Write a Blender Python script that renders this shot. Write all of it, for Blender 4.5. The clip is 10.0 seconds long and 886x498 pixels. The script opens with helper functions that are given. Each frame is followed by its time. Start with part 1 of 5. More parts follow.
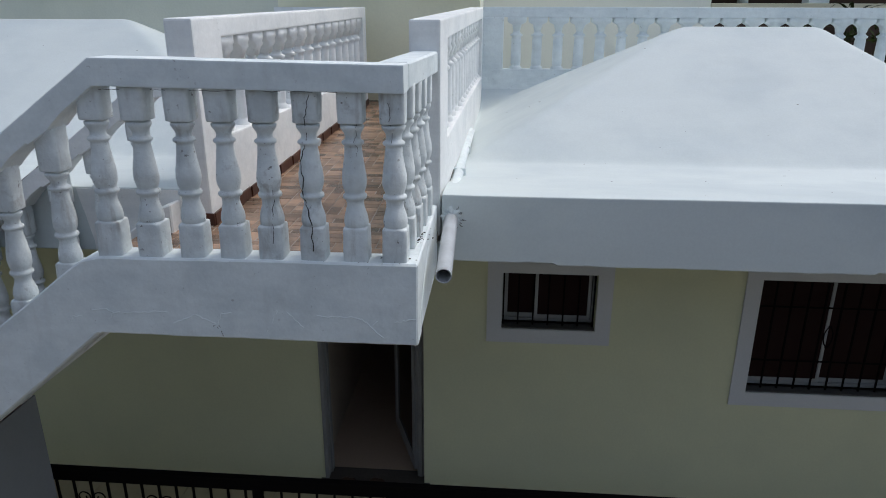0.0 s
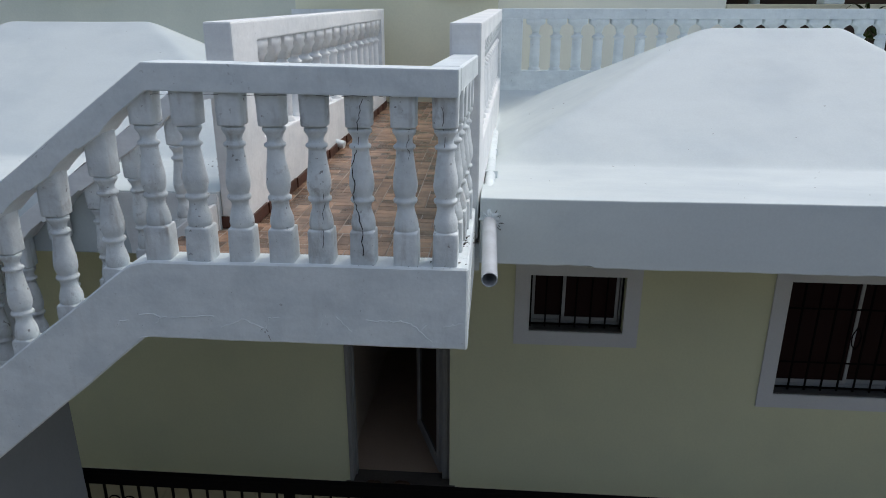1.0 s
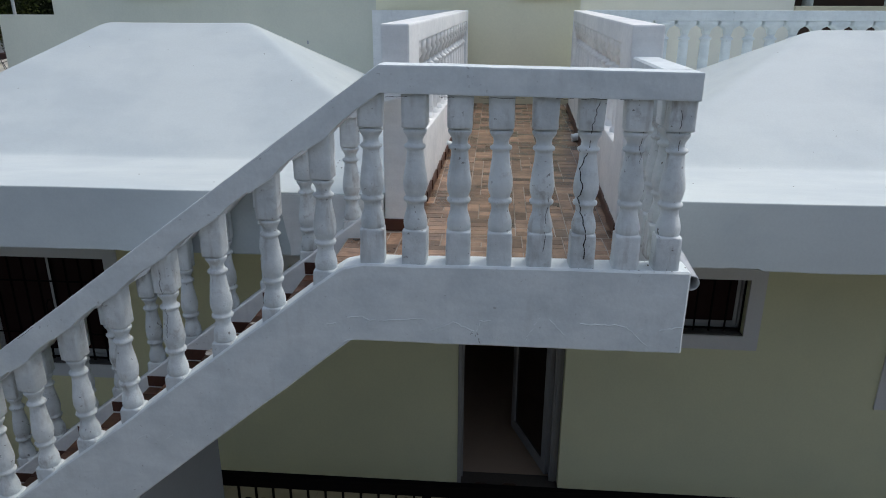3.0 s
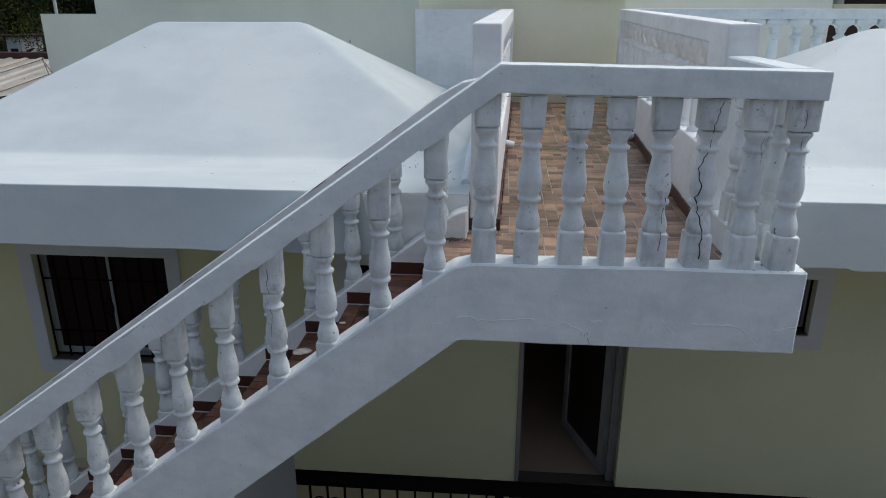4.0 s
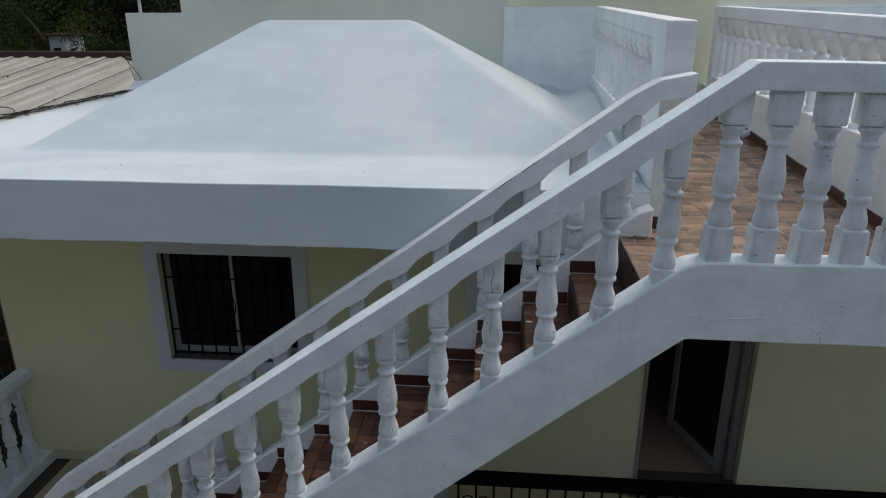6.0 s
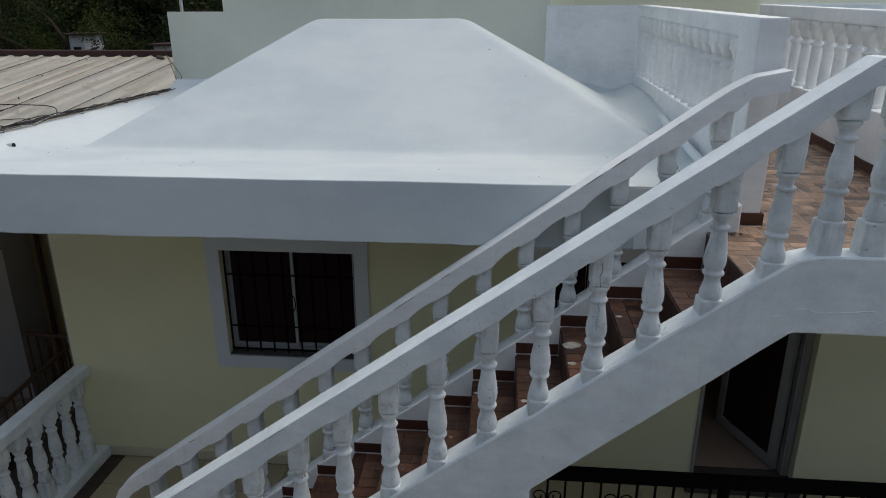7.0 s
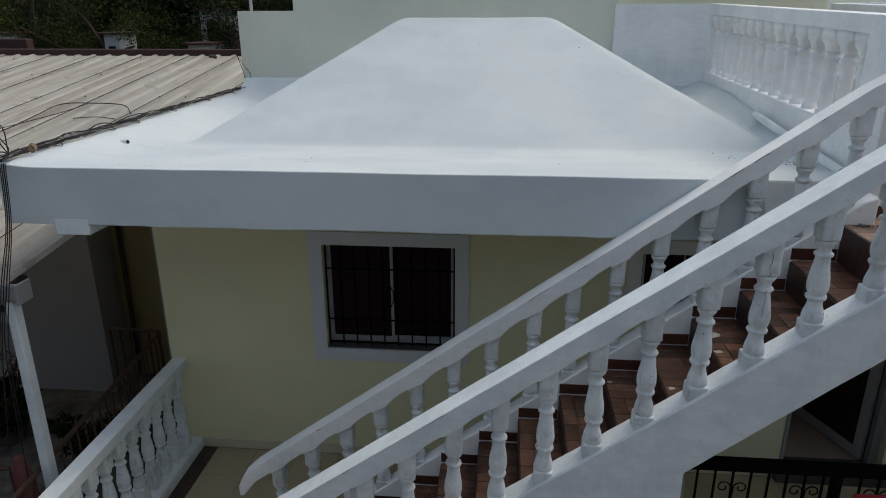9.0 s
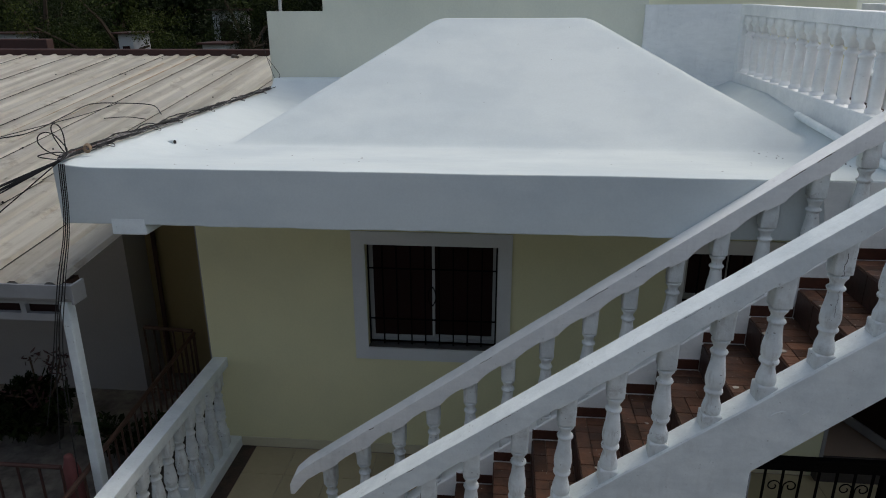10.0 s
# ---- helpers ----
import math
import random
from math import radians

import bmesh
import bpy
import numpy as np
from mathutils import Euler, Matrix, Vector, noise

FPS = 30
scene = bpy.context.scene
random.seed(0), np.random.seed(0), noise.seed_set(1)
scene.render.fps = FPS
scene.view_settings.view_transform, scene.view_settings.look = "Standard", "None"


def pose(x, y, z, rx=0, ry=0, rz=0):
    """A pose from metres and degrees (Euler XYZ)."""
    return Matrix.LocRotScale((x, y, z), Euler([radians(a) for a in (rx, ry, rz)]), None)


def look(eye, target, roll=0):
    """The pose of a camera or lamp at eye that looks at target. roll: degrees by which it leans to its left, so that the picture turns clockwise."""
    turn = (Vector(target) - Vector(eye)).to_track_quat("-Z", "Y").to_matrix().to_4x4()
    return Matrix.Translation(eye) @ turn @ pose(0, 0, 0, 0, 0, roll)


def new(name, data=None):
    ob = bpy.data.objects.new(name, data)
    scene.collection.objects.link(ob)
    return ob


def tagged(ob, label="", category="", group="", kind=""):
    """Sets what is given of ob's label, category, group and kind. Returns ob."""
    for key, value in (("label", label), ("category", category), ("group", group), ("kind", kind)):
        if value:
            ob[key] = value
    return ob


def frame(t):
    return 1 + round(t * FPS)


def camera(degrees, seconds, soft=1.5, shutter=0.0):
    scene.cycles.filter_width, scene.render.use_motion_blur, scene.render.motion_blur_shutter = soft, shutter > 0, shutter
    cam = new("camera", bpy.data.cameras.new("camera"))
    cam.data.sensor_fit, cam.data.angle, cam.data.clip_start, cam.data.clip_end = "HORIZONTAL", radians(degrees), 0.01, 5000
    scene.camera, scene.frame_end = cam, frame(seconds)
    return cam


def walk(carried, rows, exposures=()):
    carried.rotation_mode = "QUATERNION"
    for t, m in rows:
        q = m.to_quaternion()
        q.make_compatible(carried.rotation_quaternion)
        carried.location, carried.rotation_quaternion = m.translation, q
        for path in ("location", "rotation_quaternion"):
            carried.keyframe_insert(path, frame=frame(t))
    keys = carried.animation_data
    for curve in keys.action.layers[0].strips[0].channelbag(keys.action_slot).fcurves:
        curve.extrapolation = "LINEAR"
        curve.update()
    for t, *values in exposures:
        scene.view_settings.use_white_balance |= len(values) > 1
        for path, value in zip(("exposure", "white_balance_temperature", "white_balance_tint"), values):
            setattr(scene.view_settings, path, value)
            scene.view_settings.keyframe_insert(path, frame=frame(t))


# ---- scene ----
import functools

cam = camera(66.2, 10.0, soft=1.0)
PATH = [
    (0, (11.844, 3.444, 3.992), (11.699, 5.329, 3.338), 0.2),
    (0.5, (11.775, 3.446, 3.996), (11.63, 5.331, 3.345), 0.0),
    (1, (11.629, 3.438, 4.005), (11.484, 5.323, 3.352), 0.1),
    (1.5, (11.438, 3.42, 4.012), (11.29, 5.306, 3.361), 0.1),
    (2, (11.201, 3.412, 4.013), (11.051, 5.297, 3.361), 0.2),
    (2.5, (10.943, 3.396, 4.01), (10.797, 5.282, 3.359), 0.2),
    (4, (10.219, 3.344, 4.013), (10.062, 5.227, 3.358), 0.1),
    (4.5, (9.987, 3.333, 4.016), (9.825, 5.215, 3.358), -0.0),
    (5, (9.737, 3.315, 4.014), (9.573, 5.197, 3.357), -0.1),
    (5.5, (9.472, 3.294, 4.014), (9.307, 5.175, 3.355), -0.0),
    (6, (9.215, 3.272, 4.011), (9.046, 5.152, 3.351), -0.1),
    (7.5, (8.494, 3.135, 3.999), (8.323, 5.015, 3.337), -0.1),
    (8, (8.288, 3.086, 3.999), (8.116, 4.965, 3.336), -0.1),
    (8.5, (8.084, 3.037, 4.001), (7.913, 4.917, 3.339), -0.1),
    (9, (7.903, 2.991, 4.005), (7.729, 4.87, 3.341), -0.2),
    (9.5, (7.725, 2.968, 4.012), (7.549, 4.845, 3.346), -0.3),
    (10, (7.539, 2.937, 4.015), (7.365, 4.815, 3.35), -0.2),
]
walk(cam, [(t, look(eye, target, roll)) for t, eye, target, roll in PATH],
     exposures=[(0.0, 0.44, 6380, 9), (2.5, 0.46, 6400, 9), (4.5, 0.45, 6480, 9.3), (6.0, 0.36, 6630, 9), (10.0, 0.33, 6720, 8.5)])

# ---- light ----
world = bpy.data.worlds.new("sky")
scene.world = world
world.use_nodes = True
wn = world.node_tree.nodes
sky = wn.new("ShaderNodeTexSky")
sky.sky_type = 'NISHITA'
sky.sun_disc = False
sky.sun_elevation = radians(61)
sky.sun_rotation = radians(58)
sky.dust_density = 3.0
cloud = wn.new("ShaderNodeHueSaturation")
cloud.inputs["Saturation"].default_value = 0.72
world.node_tree.links.new(sky.outputs[0], cloud.inputs["Color"])
world.node_tree.links.new(cloud.outputs[0], wn["Background"].inputs[0])
wn["Background"].inputs[1].default_value = 0.132
sun = new("sun", bpy.data.lights.new("sun", 'SUN'))
sun.data.energy = 0.62
sun.data.angle = radians(30)
sun.data.color = (1.0, 0.96, 0.90)
sun.matrix_world = look((0, 0, 30), Vector((0, 0, 30)) - Vector((0.40, 0.25, 0.88)))


# ---- materials ----
def material(name, colour, rough=0.7, grain=40.0, amount=0.12, stain=1.5, stain_amount=0.15,
             bump=0.15, metal=0.0, second=None, per_object=0.0, spec=0.3, per_island=0.0, streak=None, drift=None):
    """A painted or plain surface with variation at two scales and fine relief."""
    m = bpy.data.materials.new(name)
    m.use_nodes = True
    n, l = m.node_tree.nodes, m.node_tree.links
    bsdf = n["Principled BSDF"]
    co = n.new("ShaderNodeTexCoord")
    big = n.new("ShaderNodeTexNoise")
    big.inputs["Scale"].default_value = stain
    big.inputs["Detail"].default_value = 6
    big.inputs["Roughness"].default_value = 0.62
    small = n.new("ShaderNodeTexNoise")
    small.inputs["Scale"].default_value = grain
    small.inputs["Detail"].default_value = 4
    geo = n.new("ShaderNodeNewGeometry")
    vec = geo.outputs["Position"]
    if streak:
        mp = n.new("ShaderNodeMapping")
        mp.inputs["Scale"].default_value = streak
        l.new(vec, mp.inputs["Vector"])
        l.new(mp.outputs[0], big.inputs["Vector"])
    else:
        l.new(vec, big.inputs["Vector"])
    l.new(vec, small.inputs["Vector"])
    ramp = n.new("ShaderNodeMapRange")
    ramp.inputs[1].default_value, ramp.inputs[2].default_value = 0.38, 0.68
    l.new(big.outputs["Fac"], ramp.inputs[0])
    mix = n.new("ShaderNodeMix")
    mix.data_type = 'RGBA'
    c = Vector(colour)
    s = Vector(second) if second else c * 0.55
    mix.inputs[6].default_value = (*c, 1)
    mix.inputs[7].default_value = (*(c.lerp(s, min(1.0, stain_amount * 2)) if not second else s), 1)
    if second:
        mul = n.new("ShaderNodeMath")
        mul.operation = 'MULTIPLY'
        mul.inputs[1].default_value = stain_amount
        l.new(ramp.outputs[0], mul.inputs[0])
        l.new(mul.outputs[0], mix.inputs[0])
    else:
        l.new(ramp.outputs[0], mix.inputs[0])
    tone = mix.outputs[2]
    if drift:
        # a tint multiplied over the colour, growing smoothly along x
        xyz = n.new("ShaderNodeSeparateXYZ")
        l.new(vec, xyz.inputs[0])
        along = n.new("ShaderNodeMapRange")
        along.interpolation_type = 'SMOOTHSTEP'
        along.inputs[1].default_value, along.inputs[2].default_value = drift[0], drift[1]
        l.new(xyz.outputs[0], along.inputs[0])
        over = n.new("ShaderNodeMix")
        over.data_type = 'RGBA'
        over.blend_type = 'MULTIPLY'
        l.new(along.outputs[0], over.inputs[0])
        l.new(tone, over.inputs[6])
        over.inputs[7].default_value = (*drift[2], 1)
        tone = over.outputs[2]
    hsv = n.new("ShaderNodeHueSaturation")
    val = n.new("ShaderNodeMapRange")
    val.inputs[3].default_value, val.inputs[4].default_value = 1 - amount, 1 + amount
    l.new(small.outputs["Fac"], val.inputs[0])
    out = val.outputs[0]
    if per_object or per_island:
        r = n.new("ShaderNodeMapRange")
        if per_object:
            oi = n.new("ShaderNodeObjectInfo")
            l.new(oi.outputs["Random"], r.inputs[0])
        else:
            l.new(geo.outputs["Random Per Island"], r.inputs[0])
        k = per_object or per_island
        r.inputs[3].default_value, r.inputs[4].default_value = 1 - k, 1 + k
        mm = n.new("ShaderNodeMath")
        mm.operation = 'MULTIPLY'
        l.new(out, mm.inputs[0])
        l.new(r.outputs[0], mm.inputs[1])
        out = mm.outputs[0]
    l.new(out, hsv.inputs["Value"])
    l.new(tone, hsv.inputs["Color"])
    l.new(hsv.outputs[0], bsdf.inputs["Base Color"])
    bsdf.inputs["Roughness"].default_value = rough
    bsdf.inputs["Metallic"].default_value = metal
    bsdf.inputs["Specular IOR Level"].default_value = spec
    if bump:
        b = n.new("ShaderNodeBump")
        b.inputs["Strength"].default_value = bump
        b.inputs["Distance"].default_value = 0.01
        add = n.new("ShaderNodeMath")
        l.new(small.outputs["Fac"], add.inputs[0])
        l.new(big.outputs["Fac"], add.inputs[1])
        l.new(add.outputs[0], b.inputs["Height"])
        l.new(b.outputs[0], bsdf.inputs["Normal"])
    return m


def coat(name, colour, second, rough=0.65, band=(1.0, 1.0, 1.0), band_amount=0.5, stroke=(2.0, 16.0, 16.0), stroke_amount=0.06,
         dirt=(0.30, 0.29, 0.27), dirt_scale=7.0, dirt_from=0.66, dirt_amount=0.5, pits=0.0, stains=0.0, lumps=0.3, lump_scale=14.0):
    """Hand-brushed white paint over render: tone patches, brush strokes, grime blots, pits and uneven plaster."""
    m = bpy.data.materials.new(name)
    m.use_nodes = True
    n, l = m.node_tree.nodes, m.node_tree.links
    bsdf = n["Principled BSDF"]
    vec = n.new("ShaderNodeNewGeometry").outputs["Position"]

    def fbm(scale, detail, stretch=None, rough_=0.55):
        t = n.new("ShaderNodeTexNoise")
        t.inputs["Scale"].default_value = scale
        t.inputs["Detail"].default_value = detail
        t.inputs["Roughness"].default_value = rough_
        if stretch:
            mp = n.new("ShaderNodeMapping")
            mp.inputs["Scale"].default_value = stretch
            l.new(vec, mp.inputs["Vector"])
            l.new(mp.outputs[0], t.inputs["Vector"])
        else:
            l.new(vec, t.inputs["Vector"])
        return t.outputs["Fac"]

    def ranged(src, a, b, c, d):
        r = n.new("ShaderNodeMapRange")
        for k, v in enumerate((a, b, c, d)):
            r.inputs[1 + k].default_value = v
        l.new(src, r.inputs[0])
        return r.outputs[0]

    def times(p, q):
        k = n.new("ShaderNodeMath")
        k.operation = 'MULTIPLY'
        l.new(p, k.inputs[0])
        l.new(q, k.inputs[1])
        return k.outputs[0]

    def blend(fac, p, q):
        k = n.new("ShaderNodeMix")
        k.data_type = 'RGBA'
        l.new(fac, k.inputs[0])
        for sock, v in ((6, p), (7, q)):
            if isinstance(v, tuple):
                k.inputs[sock].default_value = (*v, 1)
            else:
                l.new(v, k.inputs[sock])
        return k.outputs[2]
    tone = blend(ranged(fbm(1.0, 6, band, 0.58), 0.42, 0.62, 0.0, band_amount), colour, second)
    blots = ranged(fbm(dirt_scale, 7, None, 0.68), dirt_from, dirt_from + 0.13, 0.0, dirt_amount)
    tone = blend(times(blots, ranged(fbm(1.3, 2), 0.42, 0.62, 0.15, 1.0)), tone, dirt)
    bump_in = fbm(lump_scale, 5)
    if pits:
        chips = times(ranged(fbm(46.0, 3), 0.655, 0.69, 0.0, 1.0), ranged(fbm(7.0, 2), 0.50, 0.60, 0.0, pits))
        tone = blend(chips, tone, (0.11, 0.105, 0.095))
    if stains:
        runs = times(ranged(fbm(1.0, 5, (26.0, 26.0, 5.0), 0.6), 0.50, 0.72, 0.0, stains), ranged(fbm(4.0, 3), 0.45, 0.62, 0.0, 1.0))
        tone = blend(runs, tone, (0.36, 0.355, 0.335))
    hsv = n.new("ShaderNodeHueSaturation")
    strokes = ranged(fbm(1.0, 4, stroke), 0.3, 0.7, 1 - stroke_amount, 1 + stroke_amount)
    l.new(times(strokes, ranged(fbm(70.0, 3), 0.2, 0.8, 0.965, 1.035)), hsv.inputs["Value"])
    l.new(tone, hsv.inputs["Color"])
    l.new(hsv.outputs[0], bsdf.inputs["Base Color"])
    bsdf.inputs["Roughness"].default_value = rough
    bsdf.inputs["Specular IOR Level"].default_value = 0.3
    b = n.new("ShaderNodeBump")
    b.inputs["Strength"].default_value = lumps
    b.inputs["Distance"].default_value = 0.012
    add = n.new("ShaderNodeMath")
    l.new(bump_in, add.inputs[0])
    l.new(ranged(fbm(55.0, 3), 0.0, 1.0, 0.0, 0.22), add.inputs[1])
    l.new(add.outputs[0], b.inputs["Height"])
    l.new(b.outputs[0], bsdf.inputs["Normal"])
    return m


WHITE = coat("white_paint", (0.725, 0.785, 0.792), (0.56, 0.625, 0.645), 0.6, (4.6, 4.6, 5.5), 0.55, (7.0, 14.0, 20.0), 0.04,
             dirt_scale=9.0, dirt_from=0.64, dirt_amount=0.28, pits=0.35, stains=0.14, lumps=0.32)
ROOFW = coat("roof_white", (0.600, 0.659, 0.662), (0.505, 0.57, 0.59), 0.65, (1.1, 1.3, 1.6), 0.7, (2.0, 6.0, 8.0), 0.02,
             dirt=(0.47, 0.49, 0.49), dirt_scale=3.5, dirt_from=0.62, dirt_amount=0.35, lumps=0.10, lump_scale=5.0)
# WHITE lightened: light bounced off roof and steps is put into the colour
BOUNCEW = coat("fresh_white_paint", (0.82, 0.835, 0.825), (0.71, 0.735, 0.735), 0.6, (2.4, 2.4, 3.4), 0.8, (3.0, 20.0, 26.0), 0.035,
              dirt_scale=9.0, dirt_from=0.66, dirt_amount=0.3, pits=0.2, stains=0.15, lumps=0.2)
BALW = coat("baluster_white", (0.715, 0.765, 0.770), (0.565, 0.612, 0.62), 0.62, (4.0, 4.0, 5.0), 0.9, (9.0, 9.0, 22.0), 0.05,
            dirt=(0.27, 0.26, 0.245), dirt_scale=11.0, dirt_from=0.56, dirt_amount=0.65, pits=0.8, stains=0.95, lumps=0.45, lump_scale=22.0)
BEIGE = material("beige_wall", (0.74, 0.715, 0.455), 0.8, 50, 0.05, 1.3, 0.5, 0.1, second=(0.64, 0.63, 0.415), drift=(6.8, 11.0, (0.915, 0.975, 1.07)))
BACKW = material("pale_wall", (0.70, 0.71, 0.60), 0.8, 45, 0.05, 0.9, 0.5, 0.2, second=(0.55, 0.58, 0.50))
TILE = material("terracotta_tile", (0.300, 0.190, 0.125), 0.25, 30, 0.32, 5.0, 0.95, 0.2, second=(0.135, 0.092, 0.066), per_object=0.5, spec=0.45)
TILEJ = material("terracotta_tile_far", (0.300, 0.190, 0.125), 0.25, 30, 0.32, 5.0, 0.95, 0.2, second=(0.135, 0.092, 0.066), per_island=0.5, spec=0.45)
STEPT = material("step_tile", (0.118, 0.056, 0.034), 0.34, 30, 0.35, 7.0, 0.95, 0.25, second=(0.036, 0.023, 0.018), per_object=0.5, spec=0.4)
SKIRT = material("skirting_tile", (0.085, 0.034, 0.023), 0.4, 30, 0.2, 6.0, 0.6, 0.15, second=(0.045, 0.023, 0.017), per_object=0.2)
# Darker than the tread tile: shade on the west-facing risers is in it
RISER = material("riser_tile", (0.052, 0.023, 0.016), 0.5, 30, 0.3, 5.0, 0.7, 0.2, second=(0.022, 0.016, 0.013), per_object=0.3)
GROUT = material("grout", (0.40, 0.345, 0.29), 0.9, 80, 0.2, 2.2, 1.0, 0.3, second=(0.13, 0.10, 0.075))
GROUTD = material("dark_grout", (0.22, 0.155, 0.12), 0.9, 80, 0.15, 3.0, 0.4, 0.3, second=(0.08, 0.06, 0.05))
PORCHT = material("porch_tile", (0.42, 0.36, 0.235), 0.35, 25, 0.06, 2.0, 0.4, 0.05, second=(0.33, 0.28, 0.185), per_object=0.06, spec=0.4)
PORCHD = material("porch_dark_tile", (0.075, 0.045, 0.035), 0.5, 40, 0.3, 6.0, 0.9, 0.25, second=(0.028, 0.024, 0.02))
IRON = material("black_iron", (0.006, 0.006, 0.006), 0.8, 90, 0.2, 6.0, 0.4, 0.0, second=(0.010, 0.008, 0.007), spec=0.0)
RUSTY = material("brown_iron", (0.07, 0.04, 0.03), 0.6, 90, 0.2, 6.0, 0.5, 0.2, second=(0.08, 0.035, 0.02))
ALU = material("white_aluminium", (0.37, 0.39, 0.40), 0.45, 70, 0.04, 4.0, 0.3, 0.05, second=(0.33, 0.34, 0.34))
GREYF = material("grey_frame", (0.42, 0.44, 0.46), 0.5, 70, 0.05, 4.0, 0.3, 0.05, second=(0.25, 0.26, 0.27))
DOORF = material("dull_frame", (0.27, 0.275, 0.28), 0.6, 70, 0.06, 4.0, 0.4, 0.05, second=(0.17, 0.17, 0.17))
# White band paint dulled: the eave's shade is put into the colour
SURR = material("surround_paint", (0.62, 0.645, 0.665), 0.65, 60, 0.05, 3.0, 0.3, 0.08, second=(0.52, 0.54, 0.555))
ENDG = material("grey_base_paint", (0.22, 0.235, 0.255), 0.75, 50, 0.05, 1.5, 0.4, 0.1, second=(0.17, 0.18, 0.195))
DARKSILL = material("dark_sill", (0.07, 0.07, 0.07), 0.6, 70, 0.2, 6.0, 0.5, 0.1, second=(0.12, 0.11, 0.10))
PVC = material("grey_pvc", (0.50, 0.53, 0.56), 0.32, 40, 0.05, 8.0, 0.5, 0.05, second=(0.28, 0.29, 0.30), spec=0.5)
ZINC = coat("roof_sheet", (0.70, 0.675, 0.595), (0.53, 0.495, 0.415), 0.5, (4.5, 0.45, 0.45), 0.95, (22.0, 0.9, 0.9), 0.07,
            dirt=(0.30, 0.25, 0.18), dirt_scale=4.0, dirt_from=0.53, dirt_amount=0.6, lumps=0.05)
RUST = material("rust_stain", (0.36, 0.245, 0.13), 0.6, 30, 0.3, 5.0, 1.0, 0.2, second=(0.60, 0.55, 0.45))
FASCIAB = material("brown_beam", (0.045, 0.022, 0.018), 0.7, 30, 0.2, 3.0, 0.5, 0.2, second=(0.07, 0.03, 0.025))
UPPER = material("upper_wall_paint", (0.84, 0.825, 0.62), 0.8, 45, 0.05, 0.9, 0.5, 0.1, second=(0.74, 0.73, 0.55))
PALEW = material("pale_cream_wall", (0.84, 0.83, 0.73), 0.8, 45, 0.04, 0.9, 0.5, 0.1, second=(0.76, 0.755, 0.66))
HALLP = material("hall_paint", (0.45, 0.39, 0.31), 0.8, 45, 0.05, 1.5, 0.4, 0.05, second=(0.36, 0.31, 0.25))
# Kept well below the beige walls: the roofed passage's shade is in this colour
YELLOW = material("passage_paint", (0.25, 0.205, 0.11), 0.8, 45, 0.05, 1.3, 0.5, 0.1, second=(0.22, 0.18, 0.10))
GREYW = material("grey_render", (0.26, 0.25, 0.255), 0.85, 40, 0.06, 1.2, 0.4, 0.2, second=(0.20, 0.195, 0.21))
BLOCKW = material("opposite_render", (0.11, 0.105, 0.10), 0.9, 40, 0.08, 0.8, 0.5, 0.2, second=(0.08, 0.08, 0.08))
CONC = material("concrete", (0.075, 0.066, 0.058), 0.9, 40, 0.2, 1.5, 0.5, 0.3, second=(0.04, 0.037, 0.034))
YARD = material("yard_rubble", (0.17, 0.155, 0.14), 0.95, 18, 0.4, 4.0, 0.9, 0.4, second=(0.06, 0.055, 0.05))
BOUNCEG = material("street_concrete", (0.26, 0.26, 0.255), 0.9, 30, 0.15, 0.8, 0.6, 0.3, second=(0.16, 0.16, 0.155))
EARTH = material("ground_earth", (0.10, 0.09, 0.07), 0.95, 20, 0.25, 0.6, 0.6, 0.4, second=(0.05, 0.06, 0.03))
CABLE = material("black_cable", (0.012, 0.012, 0.013), 0.5, 60, 0.2, 8.0, 0.3, 0.1, second=(0.04, 0.035, 0.03))
CABLEP = material("paint_spattered_cable", (0.32, 0.31, 0.30), 0.6, 60, 0.4, 25.0, 1.0, 0.1, second=(0.03, 0.028, 0.028))
CABLER = material("faded_red_cable", (0.12, 0.045, 0.04), 0.55, 60, 0.3, 9.0, 0.6, 0.1, second=(0.04, 0.025, 0.022))
NEARBLACK = material("crack_dark", (0.02, 0.02, 0.02), 0.95, 60, 0.3, 8.0, 0.3, 0.1)
SPLASH = material("paint_spill", (0.52, 0.50, 0.46), 0.7, 60, 0.2, 20.0, 0.9, 0.2, second=(0.22, 0.19, 0.16))
MOSS = material("dirt_crumbs", (0.10, 0.095, 0.085), 0.95, 60, 0.4, 15.0, 0.5, 0.4, second=(0.03, 0.03, 0.028), per_island=0.5)
CREAM = material("cream_trim", (0.62, 0.58, 0.42), 0.7, 50, 0.05, 2.0, 0.3, 0.1, second=(0.5, 0.46, 0.33))
BARK = material("bark", (0.07, 0.05, 0.035), 0.95, 15, 0.3, 2.0, 0.5, 0.5, second=(0.04, 0.03, 0.02))
LEAF = material("leaf_green", (0.012, 0.022, 0.005), 0.7, 8, 0.2, 0.9, 1.0, 0.0, second=(0.055, 0.068, 0.014), per_island=0.35, spec=0.1)
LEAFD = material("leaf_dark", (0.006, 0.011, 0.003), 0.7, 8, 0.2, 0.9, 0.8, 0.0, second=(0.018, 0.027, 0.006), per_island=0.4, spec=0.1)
LEAFR = material("leaf_reddish", (0.05, 0.02, 0.022), 0.6, 8, 0.25, 1.4, 0.6, 0.0, second=(0.06, 0.03, 0.02), per_island=0.4)
PINK = material("faded_red_paint", (0.15, 0.05, 0.048), 0.7, 30, 0.1, 4.0, 0.5, 0.1, second=(0.10, 0.04, 0.04))
